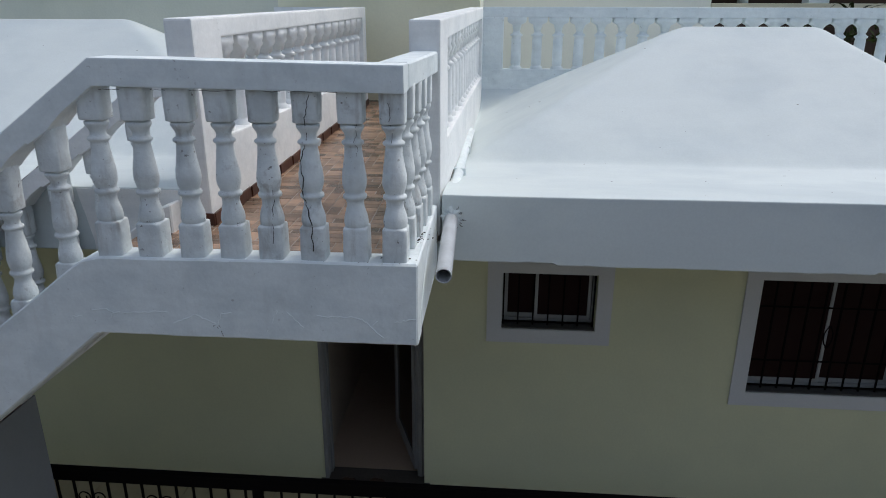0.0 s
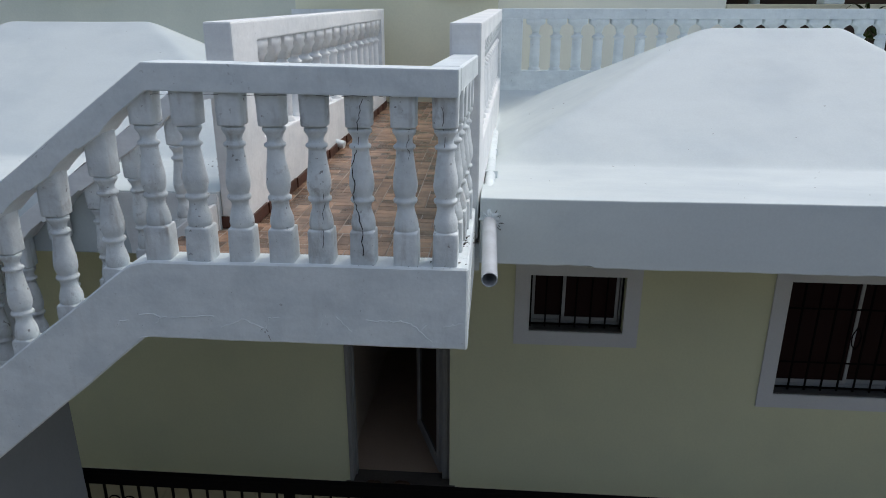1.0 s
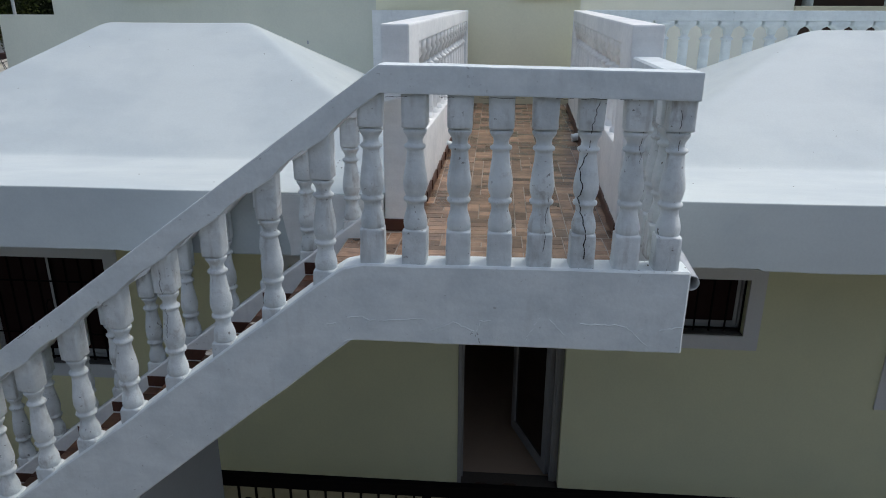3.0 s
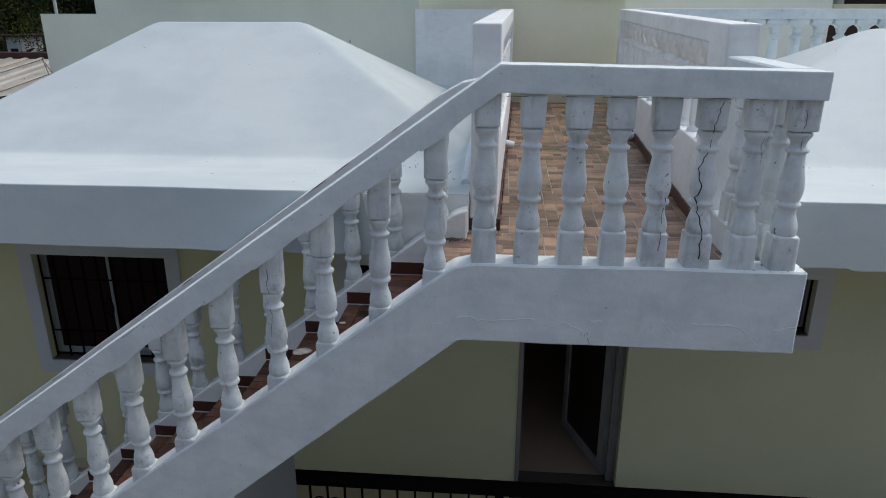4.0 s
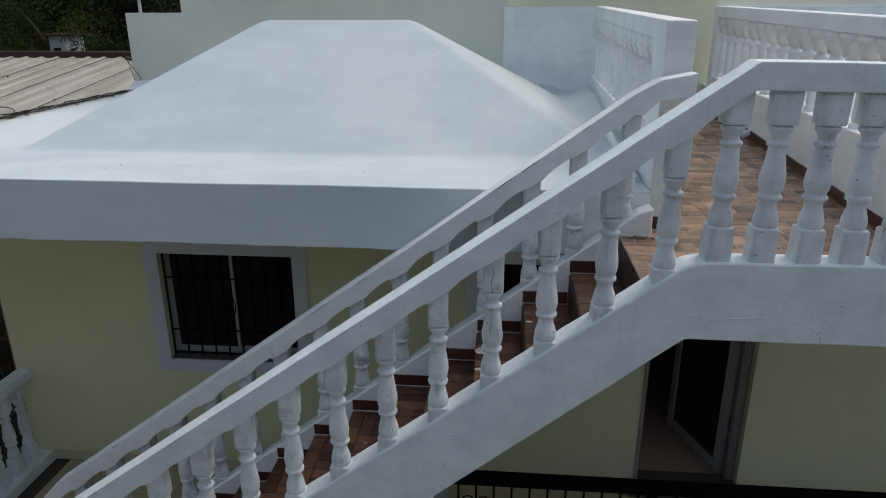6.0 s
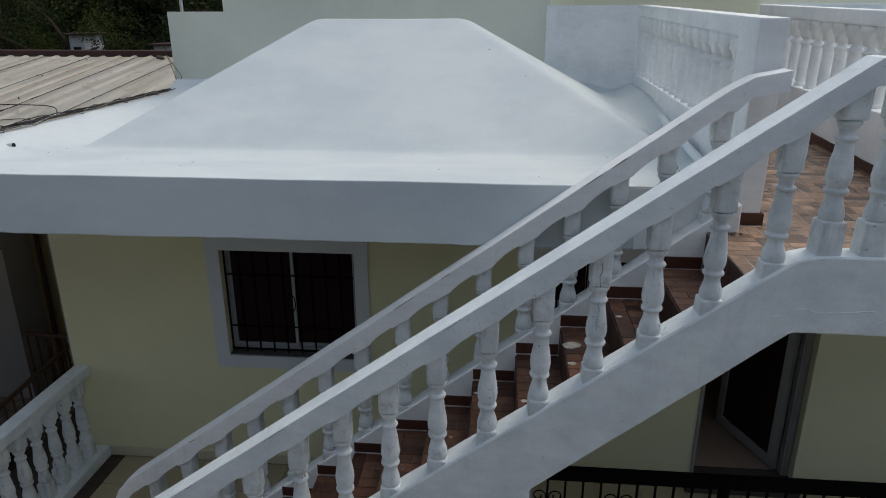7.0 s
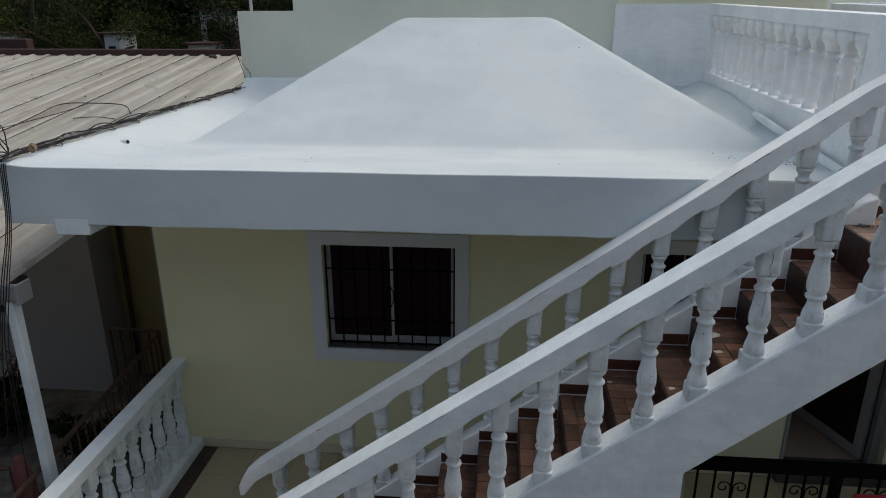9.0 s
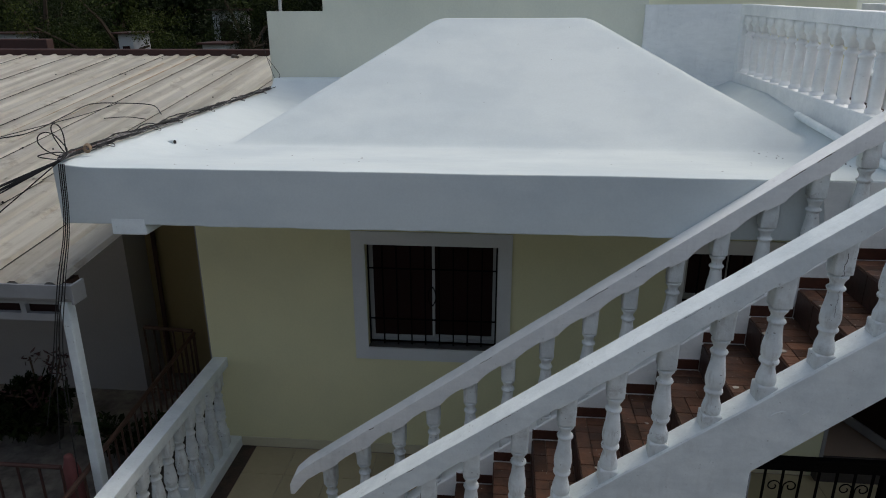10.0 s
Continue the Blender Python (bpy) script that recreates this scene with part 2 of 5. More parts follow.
RED = material("red_sign", (0.35, 0.02, 0.04), 0.5, 30, 0.05, 4.0, 0.2, 0.0)
SIGNW = material("sign_letters", (0.75, 0.72, 0.72), 0.5, 30, 0.05, 4.0, 0.1, 0.0)
BROWND = material("dark_wood", (0.05, 0.028, 0.018), 0.55, 30, 0.2, 3.0, 0.4, 0.1, second=(0.03, 0.018, 0.012))
HALLT = material("hall_tile", (0.40, 0.31, 0.24), 0.35, 25, 0.05, 2.0, 0.3, 0.0, second=(0.32, 0.25, 0.19), spec=0.5)
ROPE = material("coil_tape", (0.28, 0.20, 0.13), 0.8, 60, 0.2, 9.0, 0.4, 0.3)

GLASS = bpy.data.materials.new("dark_glass")
GLASS.use_nodes = True
g = GLASS.node_tree.nodes["Principled BSDF"]
g.inputs["Base Color"].default_value = (0.024, 0.013, 0.0125, 1)
g.inputs["Roughness"].default_value = 0.12
g.inputs["Specular IOR Level"].default_value = 0.02

# brown base colour stands in for the brownish reflections in the door glass
BROWNG = bpy.data.materials.new("brown_glass")
BROWNG.use_nodes = True
g = BROWNG.node_tree.nodes["Principled BSDF"]
g.inputs["Base Color"].default_value = (0.030, 0.017, 0.015, 1)
g.inputs["Roughness"].default_value = 0.15
g.inputs["Specular IOR Level"].default_value = 0.3


# ---- mesh helpers ----
def bm_box(x0, y0, z0, x1, y1, z1, bevel=0.0, bm=None, seg=1):
    own = bm is None
    bm = bmesh.new() if own else bm
    r = bmesh.ops.create_cube(bm, size=1.0)
    for v in r["verts"]:
        v.co = Vector((x0 + (v.co.x + 0.5) * (x1 - x0), y0 + (v.co.y + 0.5) * (y1 - y0), z0 + (v.co.z + 0.5) * (z1 - z0)))
    if bevel:
        es = {e for v in r["verts"] for e in v.link_edges}
        bmesh.ops.bevel(bm, geom=list(es), offset=bevel, segments=seg, affect='EDGES', profile=0.7)
    return bm


def bm_prism(poly, axis, a, b, bevel=0.0, bm=None, seg=1):
    """A polygon in the plane across axis ('y': x, z pairs; 'x': y, z pairs; 'z': x, y pairs), drawn out from a to b."""
    own = bm is None
    bm = bmesh.new() if own else bm

    def at(p, q):
        return {'y': (p[0], q, p[1]), 'x': (q, p[0], p[1]), 'z': (p[0], p[1], q)}[axis]
    va = [bm.verts.new(at(p, a)) for p in poly]
    vb = [bm.verts.new(at(p, b)) for p in poly]
    fs = [bm.faces.new(va), bm.faces.new(vb[::-1])]
    for i in range(len(poly)):
        j = (i + 1) % len(poly)
        fs.append(bm.faces.new((va[j], va[i], vb[i], vb[j])))
    bmesh.ops.recalc_face_normals(bm, faces=fs)
    if bevel:
        es = list({e for f in fs for e in f.edges})
        bmesh.ops.bevel(bm, geom=es, offset=bevel, segments=seg, affect='EDGES', profile=0.7)
    return bm


def wobble(poly, step=0.07, amp=0.0018, seed=0.0):
    """The outline poly with points every step along its edges, set off by a hand-trowelled unevenness."""
    out = []
    for (xa, za), (xb, zb) in zip(poly, poly[1:] + poly[:1]):
        long = math.hypot(xb - xa, zb - za)
        n = max(1, int(long / step))
        nx, nz = (-(zb - za) / long, (xb - xa) / long) if long > 1e-6 else (0.0, 0.0)
        for k in range(n):
            x, z = xa + (xb - xa) * k / n, za + (zb - za) * k / n
            d = 0.0 if k == 0 else amp * (noise.noise((x * 3.1, z * 3.1, seed)) * 1.6 + noise.noise((x * 11, z * 11, seed + 5.0)))
            out.append((x + nx * d, z + nz * d))
    return out


def bm_tube(points, r, sides=6, bm=None, taper=None):
    """A round bar along a line of points."""
    own = bm is None
    bm = bmesh.new() if own else bm
    pts = [Vector(p) for p in points]
    rings = []
    up = Vector((0.13, 0.31, 0.94))
    for i, p in enumerate(pts):
        d = (pts[min(i + 1, len(pts) - 1)] - pts[max(i - 1, 0)]).normalized()
        side = d.cross(up)
        if side.length < 0.05:
            side = d.cross(Vector((1, 0, 0)))
        side.normalize()
        other = d.cross(side)
        k = r * (1 if taper is None else 1 + (taper - 1) * i / max(1, len(pts) - 1))
        rings.append([bm.verts.new(p + (side * math.cos(a) + other * math.sin(a)) * k)
                      for a in (2 * math.pi * s / sides for s in range(sides))])
    for a, b in zip(rings, rings[1:]):
        for s in range(sides):
            bm.faces.new((a[s], a[(s + 1) % sides], b[(s + 1) % sides], b[s]))
    bm.faces.new(rings[0][::-1])
    bm.faces.new(rings[-1])
    return bm


def smooth(ob, angle=40):
    for p in ob.data.polygons:
        p.use_smooth = True
    for e in ob.data.edges:
        e.use_edge_sharp = False
    bm = bmesh.new()
    bm.from_mesh(ob.data)
    lim = radians(angle)
    for e in bm.edges:
        if len(e.link_faces) == 2 and e.calc_face_angle(0) > lim:
            e.smooth = False
    bm.to_mesh(ob.data)
    bm.free()
    return ob


def mesh_of(name, bm, mat):
    me = bpy.data.meshes.new(name)
    bm.normal_update()
    bm.to_mesh(me)
    bm.free()
    me.materials.append(mat)
    return me


def part(name, bm, mat, parent=None, label="", soft=0):
    ob = new(name, mesh_of(name, bm, mat))
    if parent:
        ob.parent = parent
    if label:
        tagged(ob, label)
    if soft:
        smooth(ob, soft)
    return ob


def thing(name, label, category, kind="", group="", at=(0, 0, 0)):
    ob = new(name)
    ob.empty_display_size = 0.1
    return tagged(ob, label, category, group, kind)


def place(name, me, parent, m):
    ob = new(name, me)
    ob.parent = parent
    ob.matrix_basis = m
    return ob


# ---- turned balusters ----
PROFILE = ((0.200, 0.046), (0.212, 0.0505), (0.235, 0.0525), (0.262, 0.0505), (0.295, 0.044), (0.325, 0.0375), (0.345, 0.0365), (0.366, 0.039),
           (0.373, 0.048), (0.384, 0.051), (0.394, 0.0495), (0.401, 0.0415), (0.412, 0.0425), (0.44, 0.0495), (0.475, 0.0525), (0.515, 0.0505), (0.56, 0.0455),
           (0.61, 0.040), (0.655, 0.0365), (0.677, 0.0355), (0.684, 0.044), (0.694, 0.047), (0.703, 0.0445), (0.711, 0.0345), (0.73, 0.032),
           (0.748, 0.0355), (0.762, 0.0425), (0.775, 0.0485), (0.787, 0.050), (0.793, 0.048), (0.797, 0.037), (0.814, 0.037))


PILLAR = ((0.0, 0.056), (0.05, 0.056), (0.062, 0.045), (0.085, 0.042), (0.10, 0.046), (0.13, 0.047), (0.58, 0.045), (0.625, 0.042), (0.64, 0.055),
          (0.668, 0.057), (0.682, 0.046), (0.70, 0.036), (0.735, 0.031), (0.79, 0.036), (0.82, 0.044))


def baluster_mesh(name, height, width=1.0, sides=32, top=1.0, mat=None, head=0.0535, seed=0):
    """A cast baluster in one uneven body: square foot, turned vase with rings, square head. Its foot is at the origin."""
    foot = 0.0545
    levels = [(-0.02, foot, 14), (0.0, foot, 14)]
    levels += [(0.192 * k / 5, foot * (1.0 - 0.006 * k), 14) for k in range(1, 6)]
    levels += [(0.197, foot * 0.96, 12), (0.2005, foot * 0.945, 8), (0.203, foot * 0.925, 5), (0.206, foot * 0.905, 3), (0.210, 0.0490, 2)]
    for (fa, ra), (fb, rb) in zip(PROFILE[1:], PROFILE[2:]):
        n = max(1, round((fb - fa) / 0.012))
        levels += [(fa + (fb - fa) * k / n, ra + (rb - ra) * k / n, 2) for k in range(n)]
    levels += [(0.803, 0.037, 2), (0.8035, head * 0.88, 8), (0.808, head * 0.955, 12)]
    levels += [(0.812 + (top - 0.812) * k / 5, head * (0.97 + 0.006 * k), 14) for k in range(6)]
    bm = bmesh.new()
    rings = []
    for f, r, power in levels:
        ring = []
        for q in range(sides):
            a = 2 * math.pi * q / sides
            c, d = math.cos(a), math.sin(a)
            k = r * width * (abs(c) ** power + abs(d) ** power) ** (-1.0 / power)
            p = Vector((c * k, d * k, f * height))
            lump = 0.0022 * noise.noise(p * 17 + Vector((seed * 7.3, 0, 0))) + 0.0010 * noise.noise(p * 48 + Vector((0, seed * 5.1, 0)))
            bow = 0.0025 * noise.noise(Vector((seed * 3.7, 2.0, p.z * 4)))
            ring.append(bm.verts.new((c * (k + lump) + bow, d * (k + lump), p.z)))
        rings.append(ring)
    for a, b in zip(rings, rings[1:]):
        for q in range(sides):
            bm.faces.new((a[q], a[(q + 1) % sides], b[(q + 1) % sides], b[q]))
    bm.faces.new(rings[0][::-1])
    bm.faces.new(rings[-1])
    for f in bm.faces:
        f.smooth = True
    for e in bm.edges:
        if len(e.link_faces) == 2 and e.calc_face_angle(0) > radians(44):
            e.smooth = False
    return mesh_of(name, bm, mat or BALW)


def pillar_mesh(name, height, width, sides, mat, block):
    """A slim pillar baluster: round base, plain shaft, capital ring, waisted neck and a broad head block."""
    bm = bmesh.new()
    rings = []
    for f, r in PILLAR:
        rings.append([bm.verts.new((math.cos(a) * r * width, math.sin(a) * r * width, f * height))
                      for a in (2 * math.pi * q / sides for q in range(sides))])
    for a, b in zip(rings, rings[1:]):
        for q in range(sides):
            bm.faces.new((a[q], a[(q + 1) % sides], b[(q + 1) % sides], b[q]))
    rings = []
    for f, kx, ky in ((0.735, 0.036, 0.040), (0.81, 0.042, 0.046), (0.855, 0.052, 0.066), (0.895, 0.93 * block[0], 0.91 * block[1]), (0.925, block[0], block[1]), (1.005, block[0], block[1])):
        c = 0.012 if f < 0.79 else 0.008
        rings.append([bm.verts.new((x, y, f * height)) for x, y in ((kx - c, -ky), (kx, c - ky), (kx, ky - c), (kx - c, ky), (c - kx, ky), (-kx, ky - c), (-kx, c - ky), (c - kx, -ky))])
    for a, b in zip(rings, rings[1:]):
        for q in range(8):
            bm.faces.new((a[q], a[(q + 1) % 8], b[(q + 1) % 8], b[q]))
    bm.faces.new(rings[-1])
    bm.faces.new(rings[0][::-1])
    for f in bm.faces:
        f.smooth = True
    for e in bm.edges:
        if len(e.link_faces) == 2 and e.calc_face_angle(0) > radians(38):
            e.smooth = False
    return mesh_of(name, bm, mat)


# ---- setting: ground, walls, roofs ----
def wall_mesh(x0, x1, z0, z1, y0, y1, holes):
    """A wall across y0 to y1 with openings (x0, x1, z0, z1) that go through it."""
    bm = bmesh.new()
    xs = sorted({x0, x1, *(h[0] for h in holes), *(h[1] for h in holes)})
    zs = sorted({z0, z1, *(h[2] for h in holes), *(h[3] for h in holes)})
    made = {}

    def vert(x, y, z):
        key = (round(x, 4), round(y, 4), round(z, 4))
        if key not in made:
            made[key] = bm.verts.new(key)
        return made[key]

    def solid(i, j):
        if i < 0 or j < 0 or i >= len(xs) - 1 or j >= len(zs) - 1:
            return False
        cx, cz = (xs[i] + xs[i + 1]) / 2, (zs[j] + zs[j + 1]) / 2
        return not any(h[0] < cx < h[1] and h[2] < cz < h[3] for h in holes)
    for i in range(len(xs) - 1):
        for j in range(len(zs) - 1):
            if not solid(i, j):
                continue
            a, b, c, d = xs[i], xs[i + 1], zs[j], zs[j + 1]
            bm.faces.new((vert(a, y0, c), vert(b, y0, c), vert(b, y0, d), vert(a, y0, d)))
            bm.faces.new((vert(a, y1, c), vert(a, y1, d), vert(b, y1, d), vert(b, y1, c)))
            for di, dj, e in ((-1, 0, (a, c, a, d)), (1, 0, (b, d, b, c)), (0, -1, (b, c, a, c)), (0, 1, (a, d, b, d))):
                if not solid(i + di, j + dj):
                    bm.faces.new((vert(e[0], y0, e[1]), vert(e[2], y0, e[3]), vert(e[2], y1, e[3]), vert(e[0], y1, e[1])))
    bmesh.ops.recalc_face_normals(bm, faces=bm.faces[:])
    return bm


WALL_Y, WALL_T = 8.38, 0.16
WINDOWS = {"window_1": (6.357, 7.507, 1.131, 2.115), "window_2": (9.06, 9.79, 1.631, 2.110),
           "window_3": (11.932, 12.664, 1.631, 2.105), "window_4": (13.885, 15.04, 1.149, 2.110)}
DOOR = (10.442, 11.308, 0.10, 2.10)
SLAB_Z, ROOF_Z, LIP_Z = 2.657, 2.93, 3.052
EAVE_Y = 7.09

tagged(part("ground", bm_prism([(-400, -400), (400, -400), (400, 400), (-400, 400)], 'z', -0.6, -0.16), EARTH),
       "bare dark earth stretching away between the houses", "ground", kind="structure")
tagged(part("wall_front", wall_mesh(4.86, 18.0, -0.1, SLAB_Z + 0.02, WALL_Y, WALL_Y + WALL_T, [*WINDOWS.values(), DOOR]), BEIGE),
       "pale yellow-green painted front wall of the house", "wall", kind="structure")
tagged(part("wall_side", bm_box(4.86, WALL_Y + WALL_T, -0.1, 5.02, 11.9, SLAB_Z + 0.02), BEIGE),
       "pale yellow side wall along the passage", "wall", kind="structure")
tagged(part("wall_corner_trim", bm_box(4.846, WALL_Y + 0.002, 0.0, 4.859, WALL_Y + 0.06, SLAB_Z), DOORF),
       "narrow grey strip on the house corner", "trim", kind="structure")
tagged(part("wall_inside", wall_mesh(5.02, 18.0, 0.0, SLAB_Z, 12.0, 12.1, []), BEIGE),
       "plain wall that closes the rooms", "wall", kind="structure")
base = part("baseboard", bm_box(5.02, WALL_Y - 0.012, 0.0, DOOR[0] - 0.10, WALL_Y - 0.001, 0.10, 0.003), CREAM)
tagged(base, "low beige tile skirting along the porch wall", "baseboard", kind="structure")
tagged(part("baseboard", bm_box(DOOR[1] + 0.10, WALL_Y - 0.012, 0.0, 18.0, WALL_Y - 0.001, 0.10, 0.003), CREAM),
       "low beige tile skirting along the porch wall", "baseboard", kind="structure")

porch = tagged(part("porch_floor", bm_box(4.90, 5.2, -0.16, 18.0, 8.38, -0.006), GROUT),
               "beige square porch tiles beside a dark tile border", "floor", kind="structure")
tagged(part("hall_floor", bm_box(10.28, 8.54, -0.1, 11.70, 12.0, 0.09), HALLT), "dark glossy hall floor", "floor", kind="structure")
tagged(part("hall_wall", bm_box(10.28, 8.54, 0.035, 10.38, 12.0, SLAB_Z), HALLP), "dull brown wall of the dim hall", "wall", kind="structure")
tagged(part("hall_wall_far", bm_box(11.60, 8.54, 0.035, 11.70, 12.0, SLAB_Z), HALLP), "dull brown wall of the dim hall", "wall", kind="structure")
for xa, xb in ((5.02, 8.4), (8.4, 10.28), (11.70, 13.4), (13.4, 18.0)):
    tagged(part("room_floor", bm_box(xa, 8.54, -0.1, xb, 12.0, 0.03), HALLT), "beige floor of a dim room", "floor", kind="structure")
tagged(part("room_wall", bm_box(8.35, 8.54, 0.03, 8.45, 12.0, SLAB_Z), BEIGE), "plain wall between two rooms", "wall", kind="structure")
tagged(part("room_wall", bm_box(13.35, 8.54, 0.03, 13.45, 12.0, SLAB_Z), BEIGE), "plain wall between two rooms", "wall", kind="structure")
tagged(part("room_wall", bm_box(18.0, 7.2, 0.0, 18.15, 12.0, SLAB_Z), BEIGE), "plain end wall of the house", "wall", kind="structure")


def soft_max(a, b, k):
    h = max(k - abs(a - b), 0.0) / k
    return max(a, b) + h * h * k * 0.25


def soft_min(a, b, k):
    return -soft_max(-a, -b, k)


def parapet_x(y):
    return 10.055 + 0.0345 * max(0.0, y - 7.13)


def roof_height(x, y, rect, lip_left, slope):
    x0, x1, y0, y1 = rect
    hip = ROOF_Z + soft_min(soft_min((x - x0) * slope[0], (x1 - x) * slope[1], 0.04), slope[2] * soft_min(y - y0, y1 - y, 0.05), 0.055)
    front = soft_min(LIP_Z - 0.004, LIP_Z + 0.006 - (y - EAVE_Y) * 0.115, 0.02)
    z = soft_max(soft_max(ROOF_Z, front, 0.03), hip, 0.022)
    if lip_left is not None:
        z = soft_max(z, soft_min(LIP_Z + 0.01, LIP_Z + 0.035 - (x - lip_left) * 0.26, 0.02), 0.03)
        z = soft_max(z, ROOF_Z + min(0.068 + 0.075 * max(y - 7.4, -0.4), 0.275) - max(0.0, parapet_x(y) - 0.05 - x) * (0.95 - 0.35 * min(1.0, max(0.0, (y - 9.0) / 1.5))), 0.07 + 0.10 * min(1.0, max(0.0, (y - 9.0) / 1.5)))
    else:
        z = soft_max(z, ROOF_Z - 0.08 + 0.24 * min(1.0, max(0.0, (y - 9.2) / 1.4)) * math.exp(-max(x - 11.555, 0.0) / 0.12), 0.06)
    wall_y = (11.62 if lip_left is not None else 11.42) - y
    z = soft_max(z, ROOF_Z - 0.12 + 0.38 * math.exp(-max(wall_y, 0.0) / 0.34), 0.14)
    return z + 0.004 * noise.noise((x * 1.3, y * 1.3, 0.5)) + 0.0012 * noise.noise((x * 6, y * 6, 4.5))


def roof(name, x0, x1, y0, y1, rect, lip_left, slope, label):
    """A flat concrete roof with a raised lip and a low hip in one cast sheet."""
    step = 0.024
    nx, ny = int((x1 - x0) / step), int((y1 - y0) / step)
    bm = bmesh.new()
    grid = []
    for j in range(ny + 1):
        y = y0 + (y1 - y0) * j / ny
        xe = min(parapet_x(y), 10.2) if lip_left is not None else x1
        row = [x0 + (xe - x0) * i / nx for i in range(nx + 1)]
        grid.append([bm.verts.new((x, y, roof_height(x, y, rect, lip_left, slope))) for x in row])
    for j in range(ny):
        for i in range(nx):
            bm.faces.new((grid[j][i], grid[j][i + 1], grid[j + 1][i + 1], grid[j + 1][i]))
    rim = [grid[0][i] for i in range(nx + 1)] + [grid[j][nx] for j in range(1, ny + 1)] \
        + [grid[ny][i] for i in range(nx - 1, -1, -1)] + [grid[j][0] for j in range(ny - 1, 0, -1)]
    low = []
    for v in rim:
        wave = 0.007 * noise.noise((v.co.x * 2.2, v.co.y * 2.2, 9.1)) + 0.004 * noise.noise((v.co.x * 9.0, 0.0, 3.1)) - (0.012 if 12.2 < v.co.x < 13.95 else 0.0) if abs(v.co.y - y0) < 1e-4 else 0.0
        low.append(bm.verts.new((v.co.x, v.co.y, SLAB_Z + wave)))
    for k in range(len(rim)):
        m = (k + 1) % len(rim)
        bm.faces.new((rim[m], rim[k], low[k], low[m]))
    bm.faces.new(low[::-1])
    bmesh.ops.recalc_face_normals(bm, faces=bm.faces[:])
    rim_edges = [e for e in bm.edges if len(e.link_faces) == 2 and e.calc_face_angle(0) > radians(50)]
    bmesh.ops.bevel(bm, geom=rim_edges, offset=0.008, segments=2, affect='EDGES', profile=0.5)
    for f in bm.faces:
        f.smooth = True
    for e in bm.edges:
        if len(e.link_faces) == 2 and e.calc_face_angle(0) > radians(13):
            e.smooth = False
    return tagged(part(name, bm, ROOFW), label, "roof", kind="structure")


roof("roof_west", 4.565, 10.055, EAVE_Y, 11.85, (5.20, 10.10, 8.54, 11.6), 4.565, (0.612, 0.565, 0.66), "white-painted concrete roof with a low hip and deep fascia")
roof("roof_east", 11.555, 18.0, EAVE_Y, 11.85, (11.60, 16.09, 8.54, 11.6), None, (0.5126, 0.70, 0.635), "white-painted concrete roof with a low hip and deep fascia")
tagged(part("ceiling", bm_box(10.055, 7.13, 2.60, 11.555, 12.0, 2.76), WHITE), "white slab under the roof terrace", "ceiling", kind="structure")
tagged(part("eave_beam", bm_box(4.91, EAVE_Y - 0.002, 2.585, 5.15, 8.38, 2.70, 0.006), WHITE), "white beam end under the eave", "beam", kind="structure")
tagged(part("ceiling", bm_box(5.02, 8.54, 2.64, 18.0, 11.98, 2.668), WHITE), "white ceiling of the rooms", "ceiling", kind="structure")

# lighter patch painted where light bounces onto the fascia beside the stair
tagged(part("fascia_bounce_patch", bm_prism(wobble([(9.50, 2.662), (10.054, 2.662), (10.054, 3.035), (9.44, 3.035)], 0.05, 0.004, 6.0), 'y', EAVE_Y - 0.004, EAVE_Y + 0.02), BOUNCEW), "brighter end of the roof fascia by the stair head, bounced light put into its colour", "trim", kind="structure")

# added behind the camera, unseen: closes the place and shapes the front light
# unseen pale ground, put in to bounce light up at the walls
tagged(part("bounce_ground", bm_box(-14.0, -2.0, -0.3, 32.0, 5.2, -0.152), BOUNCEG), "unseen pale ground added to bounce light onto the front", "road", kind="structure")
# wall added to block low sky light from the front
tagged(part("sky_blocker_wall", bm_box(-3.5, -2.2, -0.2, 32.0, -2.0, 6.6), BLOCKW), "plain unseen wall added to cut low sky light", "wall", kind="structure")

# upper storey behind the roofs
tagged(part("wall_back_east", wall_mesh(9.22, 11.62, 2.7, 6.6, 11.852, 12.05, []), UPPER), "yellowish rendered upper wall behind the terrace", "wall", kind="structure")
tagged(part("wall_back_pale", wall_mesh(11.62, 14.83, 2.7, 6.6, 13.93, 14.1, []), PALEW), "pale cream rendered upper wall behind the rear balustrade", "wall", kind="structure")
tagged(part("wall_back_side", bm_box(11.47, 12.052, 2.7, 11.618, 13.928, 6.6), PALEW), "pale cream side wall of the upper storey", "wall", kind="structure")
tagged(part("roof_rear", bm_box(11.622, 11.852, 2.70, 19.5, 13.928, 2.93), ROOFW), "white flat roof behind the rear balustrade", "roof", kind="structure")
tagged(part("wall_back", bm_prism([(4.47, 0.0), (9.22, 0.0), (9.22, 6.6), (5.20, 6.6), (5.20, 4.0), (4.47, 4.0)], 'y', 11.85, 12.05), BACKW), "pale yellow-green rendered upper wall", "wall", kind="structure")
tagged(part("trim", bm_box(10.2, 11.835, 2.97, 11.66, 11.849, 3.11, 0.003), CREAM), "cream skirting along the terrace wall", "trim", kind="structure")
for xa, xb in ((6.15, 7.0), (10.9, 11.8)):
    tagged(part("trim", bm_box(xa, 11.80, 4.19, xb, 11.849, 4.27, 0.008), BACKW), "pale window sill on the upper wall", "trim", kind="structure")
